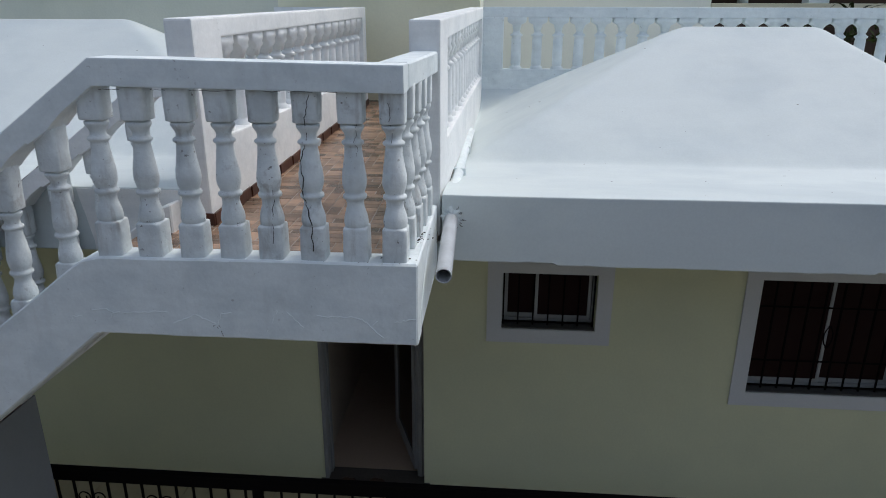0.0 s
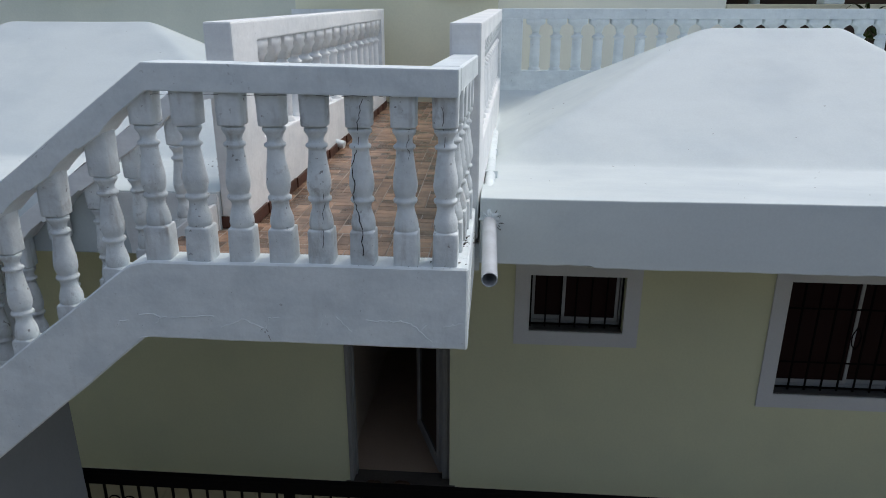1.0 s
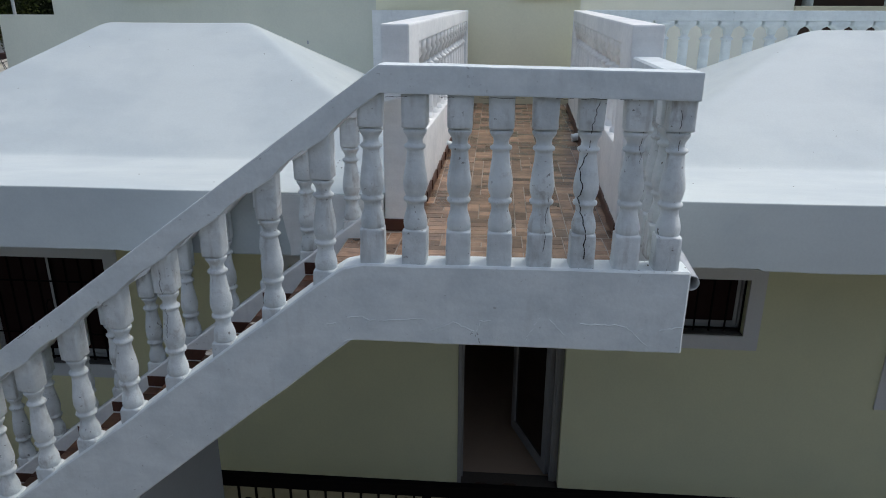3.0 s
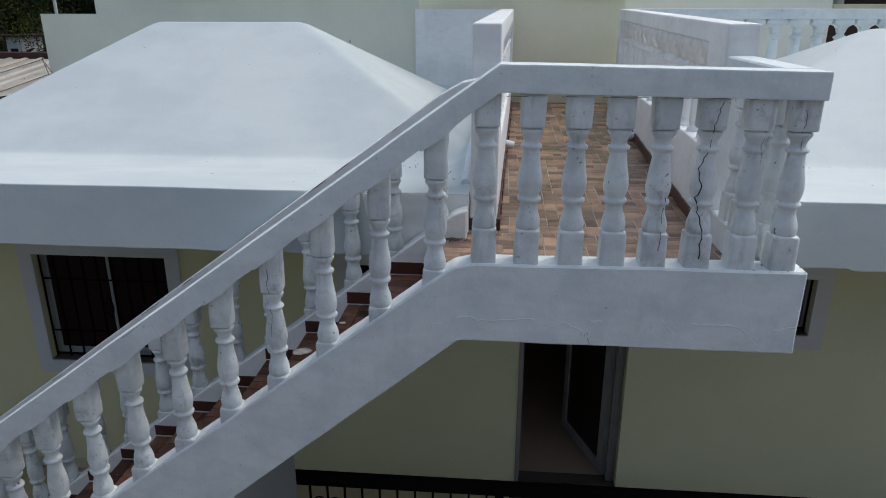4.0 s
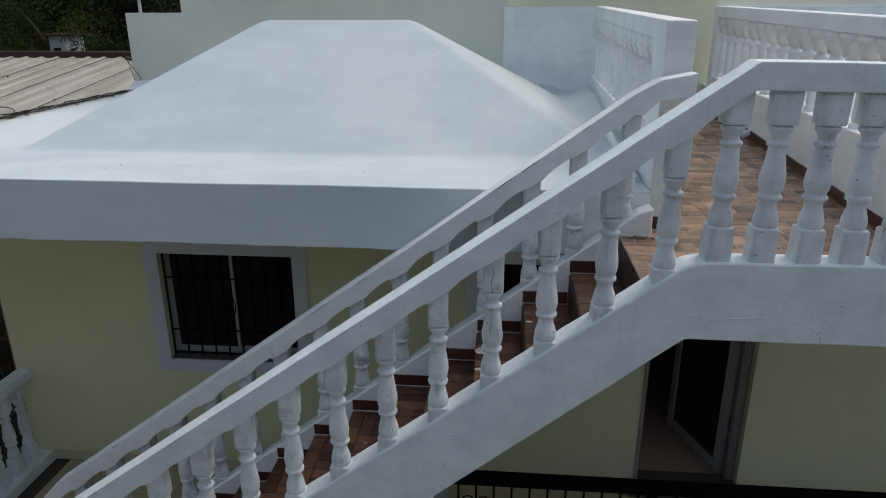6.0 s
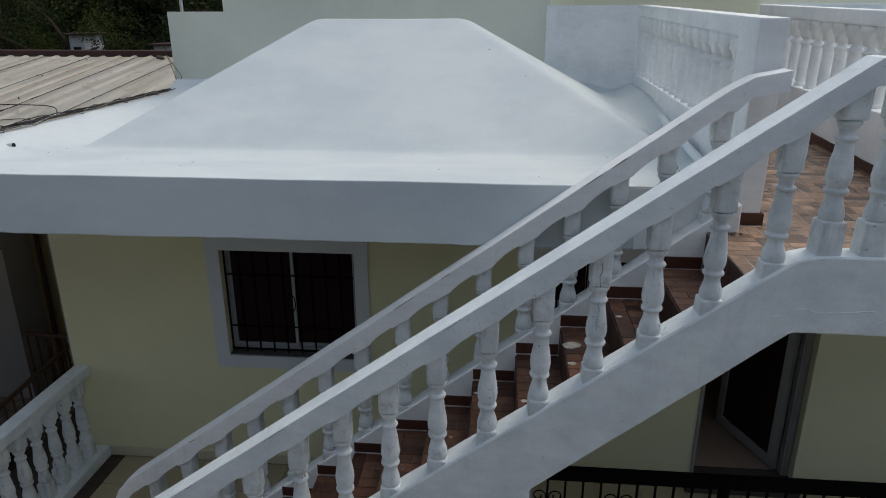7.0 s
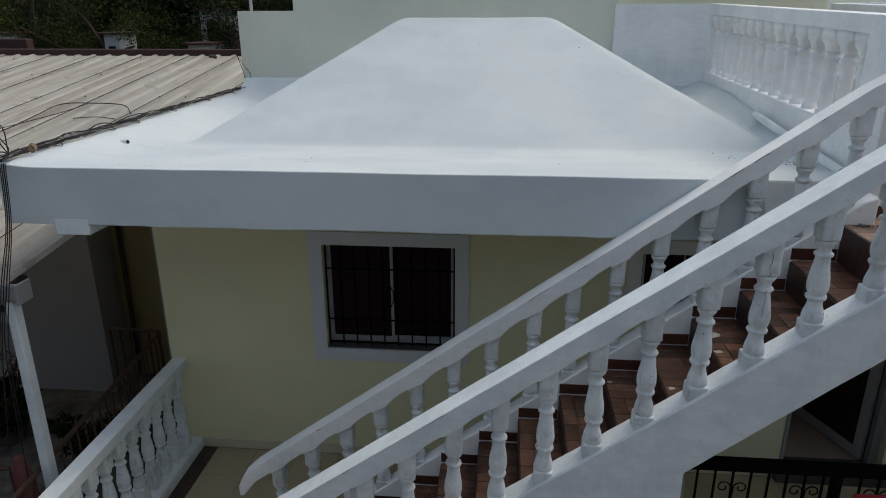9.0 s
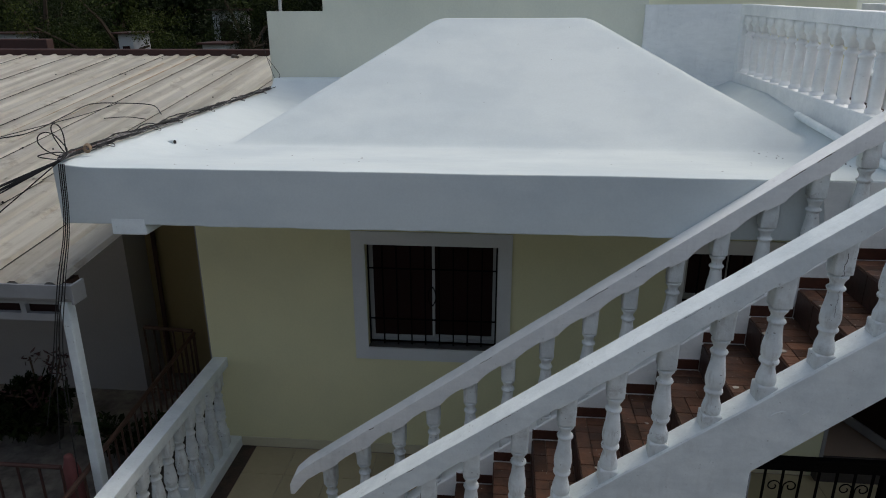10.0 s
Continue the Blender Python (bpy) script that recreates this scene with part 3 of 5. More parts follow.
tagged(part("wall_patch", bm_box(8.362, 11.842, 3.67, 8.384, 11.849, 3.712, 0.002), GREYF), "small grey patch on the upper wall", "trim", kind="structure")

ver = thing("veranda", "shaded upper veranda with white round columns", "veranda")
part("floor_slab", bm_box(14.832, 13.90, 4.02, 19.5, 17.4, 4.148, 0.01), CREAM, ver, "cream edge of the veranda floor")
# shade in and below the veranda is put into these dark wall colours
part("lower_wall", bm_box(14.832, 14.05, 2.7, 19.5, 14.2, 4.02), BROWND, ver, "sheet coloured dark for the shaded space below the veranda")
part("back_wall", bm_box(14.7, 17.4, 2.9, 19.5, 17.55, 6.6), BROWND, ver, "back wall coloured dark for the veranda's shade")
part("roof_slab", bm_box(14.3, 13.6, 6.4, 19.5, 17.5, 6.6), WHITE, ver)
part("side_wall", bm_box(14.68, 14.1, 4.148, 14.83, 17.4, 6.4), BACKW, ver)
part("pillar", bm_box(16.16, 13.93, 4.148, 16.44, 14.18, 6.4, 0.01), WHITE, ver)
part("pillar", bm_box(18.1, 13.93, 4.148, 18.38, 14.18, 6.4, 0.01), WHITE, ver)
part("column", bm_tube([(16.26, 17.0, 4.148), (16.26, 17.0, 6.4)], 0.095, 16), WHITE, ver, soft=50)


# ---- windows and door ----
def window(name, hole, label, knot=True, slide=0.0):
    x0, x1, z0, z1 = hole
    w = thing(name, label, "window", kind="structure")
    t = 0.118
    y = WALL_Y - 0.016
    bm = wall_mesh(x0 - t, x1 + t, z0 - t, z1 + t, y, WALL_Y - 0.001, [hole])
    part("window_surround", bm, SURR, w, "flat white painted band round the opening")
    part("window_sill", bm_box(x0 + 0.001, WALL_Y - 0.006, z0 + 0.001, x1 - 0.001, WALL_Y + 0.14, z0 + 0.012, 0.003), DARKSILL, w, "dark dusty sill")
    yf = WALL_Y + 0.095
    f = 0.036
    part("window_frame", wall_mesh(x0, x1, z0 + 0.012, z1, yf, yf + 0.055, [(x0 + f * 0.6, x1 - f * 0.6, z0 + 0.012 + f, z1 - 0.006)]), ALU, w, "white aluminium frame")
    xm = (x0 + x1) / 2
    for k, (a, b) in enumerate(((x0 + f * 0.6, xm + 0.02 - slide * 0.1), (xm - 0.02 - slide, x1 - f * 0.6 - slide * 0.1))):
        yy = yf + (0.006 if (k == 0) == (slide == 0.0) else 0.03)
        s = part("sash", wall_mesh(a, b, z0 + 0.012 + f, z1 - 0.006, yy, yy + 0.02, [(a + 0.024, b - 0.024, z0 + 0.012 + f + 0.032, z1 - 0.012)]), ALU, w)
        part("pane", bm_box(a + 0.024, yy + 0.008, z0 + 0.012 + f + 0.032, b - 0.024, yy + 0.013, z1 - 0.012), GLASS, s, "dark window glass")
    # iron grille set in the reveal
    yg = WALL_Y + 0.055
    grille = part("grille", bm_box(x0 + 0.004, yg - 0.006, z0 + 0.030, x1 - 0.004, yg + 0.006, z0 + 0.044), IRON, w, "black iron window grille")
    n = max(5, round((x1 - x0) / 0.125))
    for zb in ((z1 - 0.012,) if z1 - z0 < 0.6 else (z0 + 0.26, z1 - 0.24, z1 - 0.012)):
        part("grille_bar", bm_box(x0 + 0.004, yg - 0.004, zb - 0.006, x1 - 0.004, yg + 0.004, zb + 0.006), IRON, grille)
    for i in range(n + 1):
        xb = x0 + 0.012 + (x1 - x0 - 0.024) * i / n
        part("grille_bar", bm_box(xb - 0.006, yg - 0.006, z0 + 0.012, xb + 0.006, yg + 0.006, z1 - 0.004), IRON, grille)
    if knot:
        zc = (z0 + z1) / 2
        for s in (-1, 1):
            pts = [(xm + s * 0.012 + 0.045 * s * math.cos(a), yg - 0.008, zc + 0.09 * math.sin(a)) for a in (math.pi * (0.5 + k / 10) for k in range(11))]
            part("grille_scroll", bm_tube(pts, 0.005, 5), IRON, grille)
    return w


window("window_1", WINDOWS["window_1"], "two-pane sliding window with dark glass and black bars")
window("window_2", WINDOWS["window_2"], "small high sliding window with dark glass and bars", knot=False)
window("window_3", WINDOWS["window_3"], "small high sliding window, one sash half open", knot=False, slide=0.085)
window("window_4", WINDOWS["window_4"], "large sliding window with dark glass and black bars")

door = thing("door_1", "open glazed door with a white metal frame", "door", kind="structure")
x0, x1, z0, z1 = DOOR
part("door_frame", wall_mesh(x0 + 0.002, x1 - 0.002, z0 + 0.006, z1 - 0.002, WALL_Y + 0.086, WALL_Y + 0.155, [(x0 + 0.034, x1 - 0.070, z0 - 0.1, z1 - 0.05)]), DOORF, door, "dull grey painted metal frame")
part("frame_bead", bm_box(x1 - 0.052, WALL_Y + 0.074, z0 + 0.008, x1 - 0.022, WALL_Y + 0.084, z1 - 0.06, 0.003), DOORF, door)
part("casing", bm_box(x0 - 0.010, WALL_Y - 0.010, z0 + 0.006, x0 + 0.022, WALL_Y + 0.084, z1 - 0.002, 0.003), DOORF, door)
part("threshold", bm_box(x0 - 0.05, WALL_Y - 0.09, -0.005, x1 + 0.05, WALL_Y + 0.165, 0.105, 0.006), CONC, door, "worn grey threshold")
leaf = part("door_leaf", wall_mesh(0.0, 0.805, 0.14, 2.08, -0.022, 0.022, [(0.085, 0.730, 0.235, 1.98)]), GREYF, door, "white door leaf standing open")
leaf.matrix_basis = pose(x1 - 0.084, WALL_Y + 0.180, -0.035, 0, 0, 180 - 69.4)
pane = part("pane", bm_box(0.085, -0.006, 0.235, 0.730, 0.006, 1.98), BROWNG, leaf, "dark door glass")
part("door_handle", bm_box(0.740, -0.07, 1.06, 0.800, 0.05, 1.09, 0.006), ALU, leaf)


# ---- staircase and landing ----
def stringer_top(x):
    return 2.944 - 0.757 * (10.01 - x)


def rail_top(x):
    return 3.82 - 0.717 * (10.215 - x)


def far_rail_top(x):
    return 3.690 - 0.727 * (10.014 - x)


FRONT_Y, BACK_Y = 6.13, 7.085
FLOOR_Z = 2.822
FALL = 0.0362


def terrace_z(y):
    """The terrace falls towards the landing."""
    return FLOOR_Z + FALL * max(0.0, y - 7.2)


stairs = thing("staircase", "white concrete outdoor stair with red-brown tiled steps", "stairs")
poly = [(11.53, 2.985), (10.12, 2.978), (10.03, 2.957), (9.97, 2.916), (6.17, 0.03), (6.17, -0.16), (8.905, -0.16), (8.905, 1.655), (10.058, 2.605), (11.53, 2.600)]
part("front_stringer", bm_prism(wobble(poly, 0.08, 0.0025, 1.0), 'y', FRONT_Y, FRONT_Y + 0.145, 0.008, seg=1), WHITE, stairs, "white rendered side beam with hairline cracks")
part("side_beam", bm_box(11.405, FRONT_Y + 0.145, 2.61, 11.528, 7.12, 2.98, 0.008), WHITE, stairs)
far = [(10.05, 2.985), (9.97, 2.955), (6.17, 0.07), (6.17, -0.16), (8.9, -0.16), (8.9, 1.66), (10.05, 2.55)]
# grey stands for the shade on the white base's end face
part("end_wall", bm_box(8.893, FRONT_Y + 0.004, -0.155, 8.911, BACK_Y + 0.002, 1.645), ENDG, stairs, "plain end of the stair base, its shade put into the grey")
part("soffit", bm_prism([(8.905, 1.655), (10.058, 2.603), (11.405, 2.600), (11.405, 2.62), (10.052, 2.622), (8.905, 1.672)], 'y', FRONT_Y + 0.145, BACK_Y - 0.12), WHITE, stairs)
part("back_stringer", bm_prism(far, 'y', BACK_Y - 0.12, BACK_Y, 0.008), BOUNCEW, stairs)
RISE, RUN, TOP_X = 0.1965, 0.262, 9.875
FIRST_Z = 2.592


def tread_z(i):
    return FLOOR_Z if i == 0 else FIRST_Z - RISE * (i - 1)


core = [(11.45, FLOOR_Z - 0.012), (TOP_X, FLOOR_Z - 0.012)]
for i in range(1, 15):
    xa = TOP_X - RUN * (i - 1) + 0.008
    core += [(xa, tread_z(i) - 0.012), (xa - RUN, tread_z(i) - 0.012)]
core += [(core[-1][0], -0.16), (8.9, -0.16), (8.9, 1.67), (10.06, 2.62), (11.45, 2.62)]
part("step_core", bm_prism(core, 'y', FRONT_Y + 0.145, BACK_Y - 0.12), GROUTD, stairs, "dark mortar bed under the step tiles")
tagged(part("terrace_floor", bm_prism([(7.085, 2.76), (11.84, 2.76), (11.84, terrace_z(11.84) - 0.0035), (7.2, FLOOR_Z - 0.0035), (7.085, FLOOR_Z - 0.0035)], 'x', 10.05, 11.53), GROUT),
       "terracotta plank tiles on the roof terrace floor", "floor", kind="structure")
tagged(part("landing_bed", bm_box(TOP_X, FRONT_Y + 0.145, FLOOR_Z - 0.03, 11.405, 7.085, FLOOR_Z - 0.003), GROUT),
       "light grout bed of the landing tiles", "floor", kind="structure")


def sloped_rail(pts, y0, y1, thick, drop):
    """A rail along pts (x, z of its top), thick tall; each baluster at a drop has a mortar shoulder on its uphill side."""
    low = [(x, z - t) for (x, z), t in zip(pts, thick)]

    def under(x):
        for (xa, za), (xb, zb) in zip(low, low[1:]):
            if xa <= x <= xb:
                return za + (zb - za) * (x - xa) / (xb - xa)
        return low[-1][1]
    line = list(low)
    for x, deep in drop:
        line += [(x + dx, under(x + dx) - deep * k) for dx, k in ((-0.056, 0.0), (-0.052, 0.55), (0.052, 1.0), (0.070, 0.62), (0.095, 0.25), (0.125, 0.0))]
    line.sort()
    return bm_prism(wobble(pts + line[::-1], 0.06, 0.0009, y0), 'y', y0, y1, 0.007, seg=2)


front = thing("stair_balustrade", "white cast balustrade along the outer side of the stair", "balustrade")
part("handrail", sloped_rail([(6.02, rail_top(6.02)), (10.215, 3.825), (11.483, 3.805)], FRONT_Y - 0.006, FRONT_Y + 0.145, (0.148, 0.112, 0.110), [(9.945 - 0.2545 * i, random.uniform(0.010, 0.022)) for i in range(15)]), WHITE, front, "broad white concrete handrail")
part("side_rail", bm_prism([(11.352, FRONT_Y + 0.140), (11.485, FRONT_Y + 0.140), (11.530, 7.15), (11.392, 7.15)], 'z', 3.697, 3.807, 0.009), WHITE, front, "broad white concrete handrail")
LAND = [baluster_mesh("baluster", 0.735, seed=k) for k in range(4)]
STAIRB = [baluster_mesh("stair_baluster", 0.735, top=1.10, head=0.0505, seed=k + 4) for k in range(4)]
for i, x in enumerate((10.160, 10.348, 10.536, 10.718, 10.89, 11.073, 11.258, 11.428)):
    k = 0.0 if i in (4, 5, 6, 7) else 1.0
    place("baluster", LAND[i % 4], front, pose(x, FRONT_Y + 0.072, 2.980, k * random.uniform(-0.5, 0.5), k * random.uniform(-0.7, 0.7), k * random.uniform(-4, 4)))
for y in (6.40, 6.58, 6.76, 6.94):
    place("baluster", LAND[round(y * 10) % 4], front, pose(11.430 + 0.043 * (y - 6.2), y, 2.976, 0, 0, random.uniform(-2, 2)))
for i in range(15):
    x = 9.945 - 0.2545 * i
    z = stringer_top(x) - 0.105
    gap = rail_top(x) - 0.145 - z
    place("baluster", STAIRB[i % 4], front, pose(x + random.uniform(-0.003, 0.003), FRONT_Y + 0.068, z, random.uniform(-0.5, 0.5), random.uniform(-0.8, 0.8), random.uniform(-4, 4)) @ Matrix.Diagonal((0.97, 0.97, gap / 0.735, 1)))

back = thing("stair_balustrade", "white cast balustrade along the house side of the stair", "balustrade")
part("handrail", sloped_rail([(6.03, far_rail_top(6.03) - 0.07), (6.06, far_rail_top(6.06) - 0.025), (6.16, far_rail_top(6.16)), (9.90, far_rail_top(9.90)), (10.02, 3.675), (10.20, 3.71)], BACK_Y - 0.135, BACK_Y + 0.003, (0.08, 0.150, 0.118, 0.113, 0.113, 0.112), [(9.893 - 0.2545 * i, random.uniform(0.018, 0.032)) for i in range(15)]), BOUNCEW, back, "white concrete handrail with dark chips along its edge")
for i in range(15):
    x = 9.893 - 0.2545 * i
    z = stringer_top(x) - 0.08
    gap = far_rail_top(x) - 0.135 - z
    place("baluster", STAIRB[(i * 3 + 1) % 4], back, pose(x + random.uniform(-0.004, 0.004), BACK_Y - 0.06, z, random.uniform(-0.5, 0.5), random.uniform(-0.8, 0.8), random.uniform(-4, 4)) @ Matrix.Diagonal((0.95, 0.95, gap / 0.735, 1)))


# ---- parapets of the roof terrace ----
def parapet(name, label, xf0, xf1, xb0, xb1, y0=7.13, y1=11.5):
    """A solid parapet with a long opening filled with balusters; it widens and rises a little to the back."""
    p = thing(name, label, "parapet")
    ya, yb, z0, z1 = 7.50, 11.34, 3.29, 3.852
    bm = wall_mesh(y0, y1, 2.79, 3.966, 0.0, 1.0, [(ya, yb, z0, z1)])
    edges = [e for e in bm.edges if e.calc_face_angle(0) > radians(60)]
    for v in bm.verts:
        y, side, z = v.co
        t = (y - y0) / (y1 - y0)
        a, b = xf0 + (xb0 - xf0) * t, xf1 + (xb1 - xf1) * t
        rise = 0.0 if z < 3.0 else (0.035 if z < 3.5 else 0.098)
        v.co = Vector((b if side > 0.5 else a, y, z + rise * t))
    bmesh.ops.recalc_face_normals(bm, faces=bm.faces[:])
    bmesh.ops.bevel(bm, geom=edges, offset=0.012, segments=2, affect='EDGES', profile=0.6)
    part("body", bm, BOUNCEW, p)
    n = 15
    for i in range(n):
        y = ya + 0.12 + (yb - ya - 0.24) * i / (n - 1)
        t = (y - y0) / (y1 - y0)
        x = (xf0 + xf1) / 2 + ((xb0 + xb1) - (xf0 + xf1)) / 2 * t
        place("baluster", PARB, p, pose(x, y, z0 - 0.004 + 0.035 * t, 0, 0, random.uniform(-2, 2)) @ Matrix.Diagonal((1.35, 1.0, 1.0 + 0.11 * t, 1)))
    return p


PARB = pillar_mesh("parapet_baluster", 0.57, 0.80, 14, BOUNCEW, (0.046, 0.105))
parapet("terrace_parapet", "white terrace parapet with small balusters, beside the stair head", 10.058, 10.215, 10.19, 10.335)
parapet("terrace_parapet", "white terrace parapet with small balusters above the east roof", 11.377, 11.545, 11.51, 11.67)

panel = thing("parapet_panel", "plain solid white parapet panel beside the upper wall", "parapet")
part("wall", bm_prism([(10.2, 11.455), (10.2, 11.60), (9.18, 11.86), (9.18, 11.80)], 'z', 2.9, 3.985), BOUNCEW, panel)
part("top_band", bm_prism([(10.2, 11.455), (10.2, 11.60), (9.18, 11.86), (9.18, 11.80)], 'z', 3.985, 4.062), BOUNCEW, panel)
rear = thing("rear_balustrade", "white rear balustrade with stout turned balusters", "balustrade")
part("coping", bm_box(11.66, 11.42, 3.96, 18.0, 11.57, 4.068, 0.010, seg=2), WHITE, rear)
part("lower_wall", bm_box(11.66, 11.42, 2.9, 18.0, 11.57, 3.405, 0.010, seg=2), WHITE, rear)
part("end_post", bm_box(11.66, 11.42, 3.395, 11.90, 11.57, 3.965, 0.006), WHITE, rear)
REARB = pillar_mesh("rear_baluster", 0.565, 1.2, 12, WHITE, (0.104, 0.066))
for i in range(25):
    place("baluster", REARB, rear, pose(12.045 + 0.2325 * i, 11.495, 3.400, 0, 0, random.uniform(-3, 3)))


# ---- fence under the landing ----
FENCE_Y = 7.195
FENCE_X = 8.66
fence = thing("iron_fence", "black wrought-iron fence with scrolls closing the porch", "fence")
part("top_rail", bm_box(FENCE_X, FENCE_Y - 0.025, 0.915, 14.0, FENCE_Y + 0.025, 1.012, 0.004), IRON, fence)
part("bottom_rail", bm_box(FENCE_X, FENCE_Y - 0.015, 0.10, 14.0, FENCE_Y + 0.015, 0.13, 0.003), IRON, fence)
POSTS = (10.288, 12.26)
for x in POSTS:
    part("post", bm_box(x - 0.03, FENCE_Y - 0.03, -0.02, x + 0.03, FENCE_Y + 0.03, 0.93, 0.004), IRON, fence)
BAR = mesh_of("bar", bm_box(-0.007, -0.007, 0.12, 0.007, 0.007, 0.92), IRON)


def scroll_mesh():
    bm = bmesh.new()
    for s in (-1, 1):
        for flip in (1, -1):
            pts = []
            for q in range(22):
                a = q / 21 * 1.75 * math.pi * 1.25
                r = 0.050 - 0.034 * q / 21
                pts.append((s * (0.060 - r * math.cos(a)), 0, flip * (0.085 + r * math.sin(a))))
            pts = [(s * 0.006, 0, 0.0)] + pts
            bm_tube(pts, 0.005, 5, bm)
    return mesh_of("scroll", bm, IRON)


SCROLL = scroll_mesh()
for k in range(-2, 42):
    x = 8.968 + 0.1232 * k + (0.0 if k < 11 else 0.006)
    if any(abs(x - q) < 0.07 for q in POSTS):
        continue
    place("bar", BAR, fence, pose(x, FENCE_Y, 0))
    if k % 4 == 1:
        place("scroll", SCROLL, fence, pose(x, FENCE_Y - 0.012, 0.690))
sign = thing("red_sign", "small red sign with pale lettering hung on the fence", "sign")
part("board", bm_box(10.40, FENCE_Y - 0.045, 0.60, 10.80, FENCE_Y - 0.035, 0.80, 0.003), RED, sign)
for xa, xb, za, zb in ((10.43, 10.445, 0.69, 0.76), (10.43, 10.48, 0.685, 0.70), (10.50, 10.512, 0.69, 0.735), (10.53, 10.575, 0.70, 0.725), (10.60, 10.64, 0.69, 0.74), (10.655, 10.71, 0.70, 0.73), (10.725, 10.765, 0.69, 0.75), (10.46, 10.74, 0.635, 0.65)):
    part("lettering_bar", bm_box(xa, FENCE_Y - 0.049, za, xb, FENCE_Y - 0.044, zb, 0.001), SIGNW, sign)

# ---- porch balustrade ----
porch_rail = thing("porch_balustrade", "low white porch balustrade running out from the house wall", "balustrade")
part("handrail", bm_box(4.875, 5.3, 0.865, 5.008, WALL_Y + 0.0, 0.96, 0.010, seg=2), WHITE, porch_rail, "broad white concrete handrail")
part("curb", bm_box(4.86, 5.3, -0.1, 5.06, WALL_Y - 0.002, 0.105, 0.008), WHITE, porch_rail)
PORB = [baluster_mesh("porch_baluster", 0.77, 0.98, sides=24, seed=k + 9) for k in range(2)]
for i in range(15):
    place("baluster", PORB[i % 2], porch_rail, pose(4.945, 8.22 - 0.196 * i, 0.104, 0, 0, random.uniform(-3, 3)))
tagged(part("porch_border", bm_box(5.062, 5.3, -0.006, 5.20, WALL_Y - 0.013, 0.002), PORCHD), "dark brown tile border beside the balustrade", "trim", kind="structure")


# ---- pipes and small things on the roofs ----
def strip(points, width, mat, name, parent, label=""):
    """A thin strip along points, for cracks, chips and one painted gap shade."""
    bm = bmesh.new()
    bm_tube(points, width, 4, bm)
    return part(name, bm, mat, parent, label)


def pipe_thing(name, pts, r, mat, label, hollow=False):
    p = thing(name, label, "pipe")
    bm = bm_tube(pts, r, 20)
    if hollow:
        bmesh.ops.delete(bm, geom=[f for f in bm.faces if len(f.verts) > 4], context='FACES_ONLY')
        bmesh.ops.solidify(bm, geom=bm.faces[:], thickness=0.004)
        bmesh.ops.recalc_face_normals(bm, faces=bm.faces[:])
    part("tube", bm, mat, p, soft=50)
    return p


spout = pipe_thing("drain_pipe", [(11.607, 7.12, 2.908), (11.613, 6.75, 2.868), (11.619, 6.41, 2.828)], 0.039, PVC, "grey plastic drain pipe jutting from the roof edge", True)
bm = bmesh.new()
bmesh.ops.create_circle(bm, cap_ends=True, radius=0.034, segments=20, matrix=pose(11.609, 7.0, 2.895, 90, 0, 0))
# flat near-black disc closes the pipe and holds the bore's shade
part("bore", bm, NEARBLACK, spout, "near-black disc for the shade inside the pipe")
bm = bmesh.new()
random.seed(5)
hub = bm.verts.new((11.612, EAVE_Y - 0.014, 2.920))
ring = []
for q in range(40):
    a = 2 * math.pi * q / 40
    d = 0.050 + 0.022 * abs(noise.noise((q * 1.7, 0.3, 1.0))) + random.uniform(-0.008, 0.014)
    ring.append((bm.verts.new((11.612 + 0.7 * d * math.cos(a), EAVE_Y - 0.007 + random.uniform(-0.004, 0.004), 2.918 + 0.7 * d * math.sin(a))),
                 bm.verts.new((11.612 + d * math.cos(a), EAVE_Y + 0.004, 2.918 + d * math.sin(a)))))
for q in range(40):
    r0, r1 = ring[q], ring[(q + 1) % 40]
    bm.faces.new((hub, r1[0], r0[0]))
    bm.faces.new((r0[0], r1[0], r1[1], r0[1]))
bmesh.ops.recalc_face_normals(bm, faces=bm.faces[:])
part("mortar_patch", bm, WHITE, spout, "rough mortar round the pipe")
for q in range(13):
    a = random.uniform(-2.4, 1.2)
    d0, d1 = random.uniform(0.045, 0.055), random.uniform(0.06, 0.09)
    pts = [(11.612 + (d0 + (d1 - d0) * k / 4) * math.cos(a) + random.uniform(-0.004, 0.004), EAVE_Y - 0.0005, 2.912 + (d0 + (d1 - d0) * k / 4) * math.sin(a) + random.uniform(-0.004, 0.004)) for k in range(5)]
    part("crack", bm_tube(pts, random.uniform(0.0012, 0.0026), 4), MOSS, spout)
pipe_thing("roof_pipe", [(11.600, 7.40, 2.975), (11.606, 8.5, 2.982), (11.622, 9.55, 3.00)], 0.033, WHITE, "white painted pipe lying along the parapet foot")
roof_pipe = pipe_thing("roof_pipe", [(10.02, 7.40, 3.03), (10.02, 8.2, 3.09), (10.03, 9.08, 3.15)], 0.030, WHITE, "white painted pipe lying along the parapet foot")
for y in (7.95, 8.75):
    part("clip", bm_box(11.562, y - 0.015, 2.93, 11.650, y + 0.015, 3.012, 0.004), WHITE, bpy.data.objects["roof_pipe"])
# thin dark strip put in for the shade line beside the pipe
strip([(11.566 + 0.013 * q / 20, 7.5 + 0.1 * q, 2.998 + 0.0012 * q + 0.003 * noise.noise((q * 0.9, 0.0, 0.0))) for q in range(21)], 0.0022, NEARBLACK, "gap_shade", bpy.data.objects["roof_pipe"], "dark line painted as the shade between pipe and parapet")
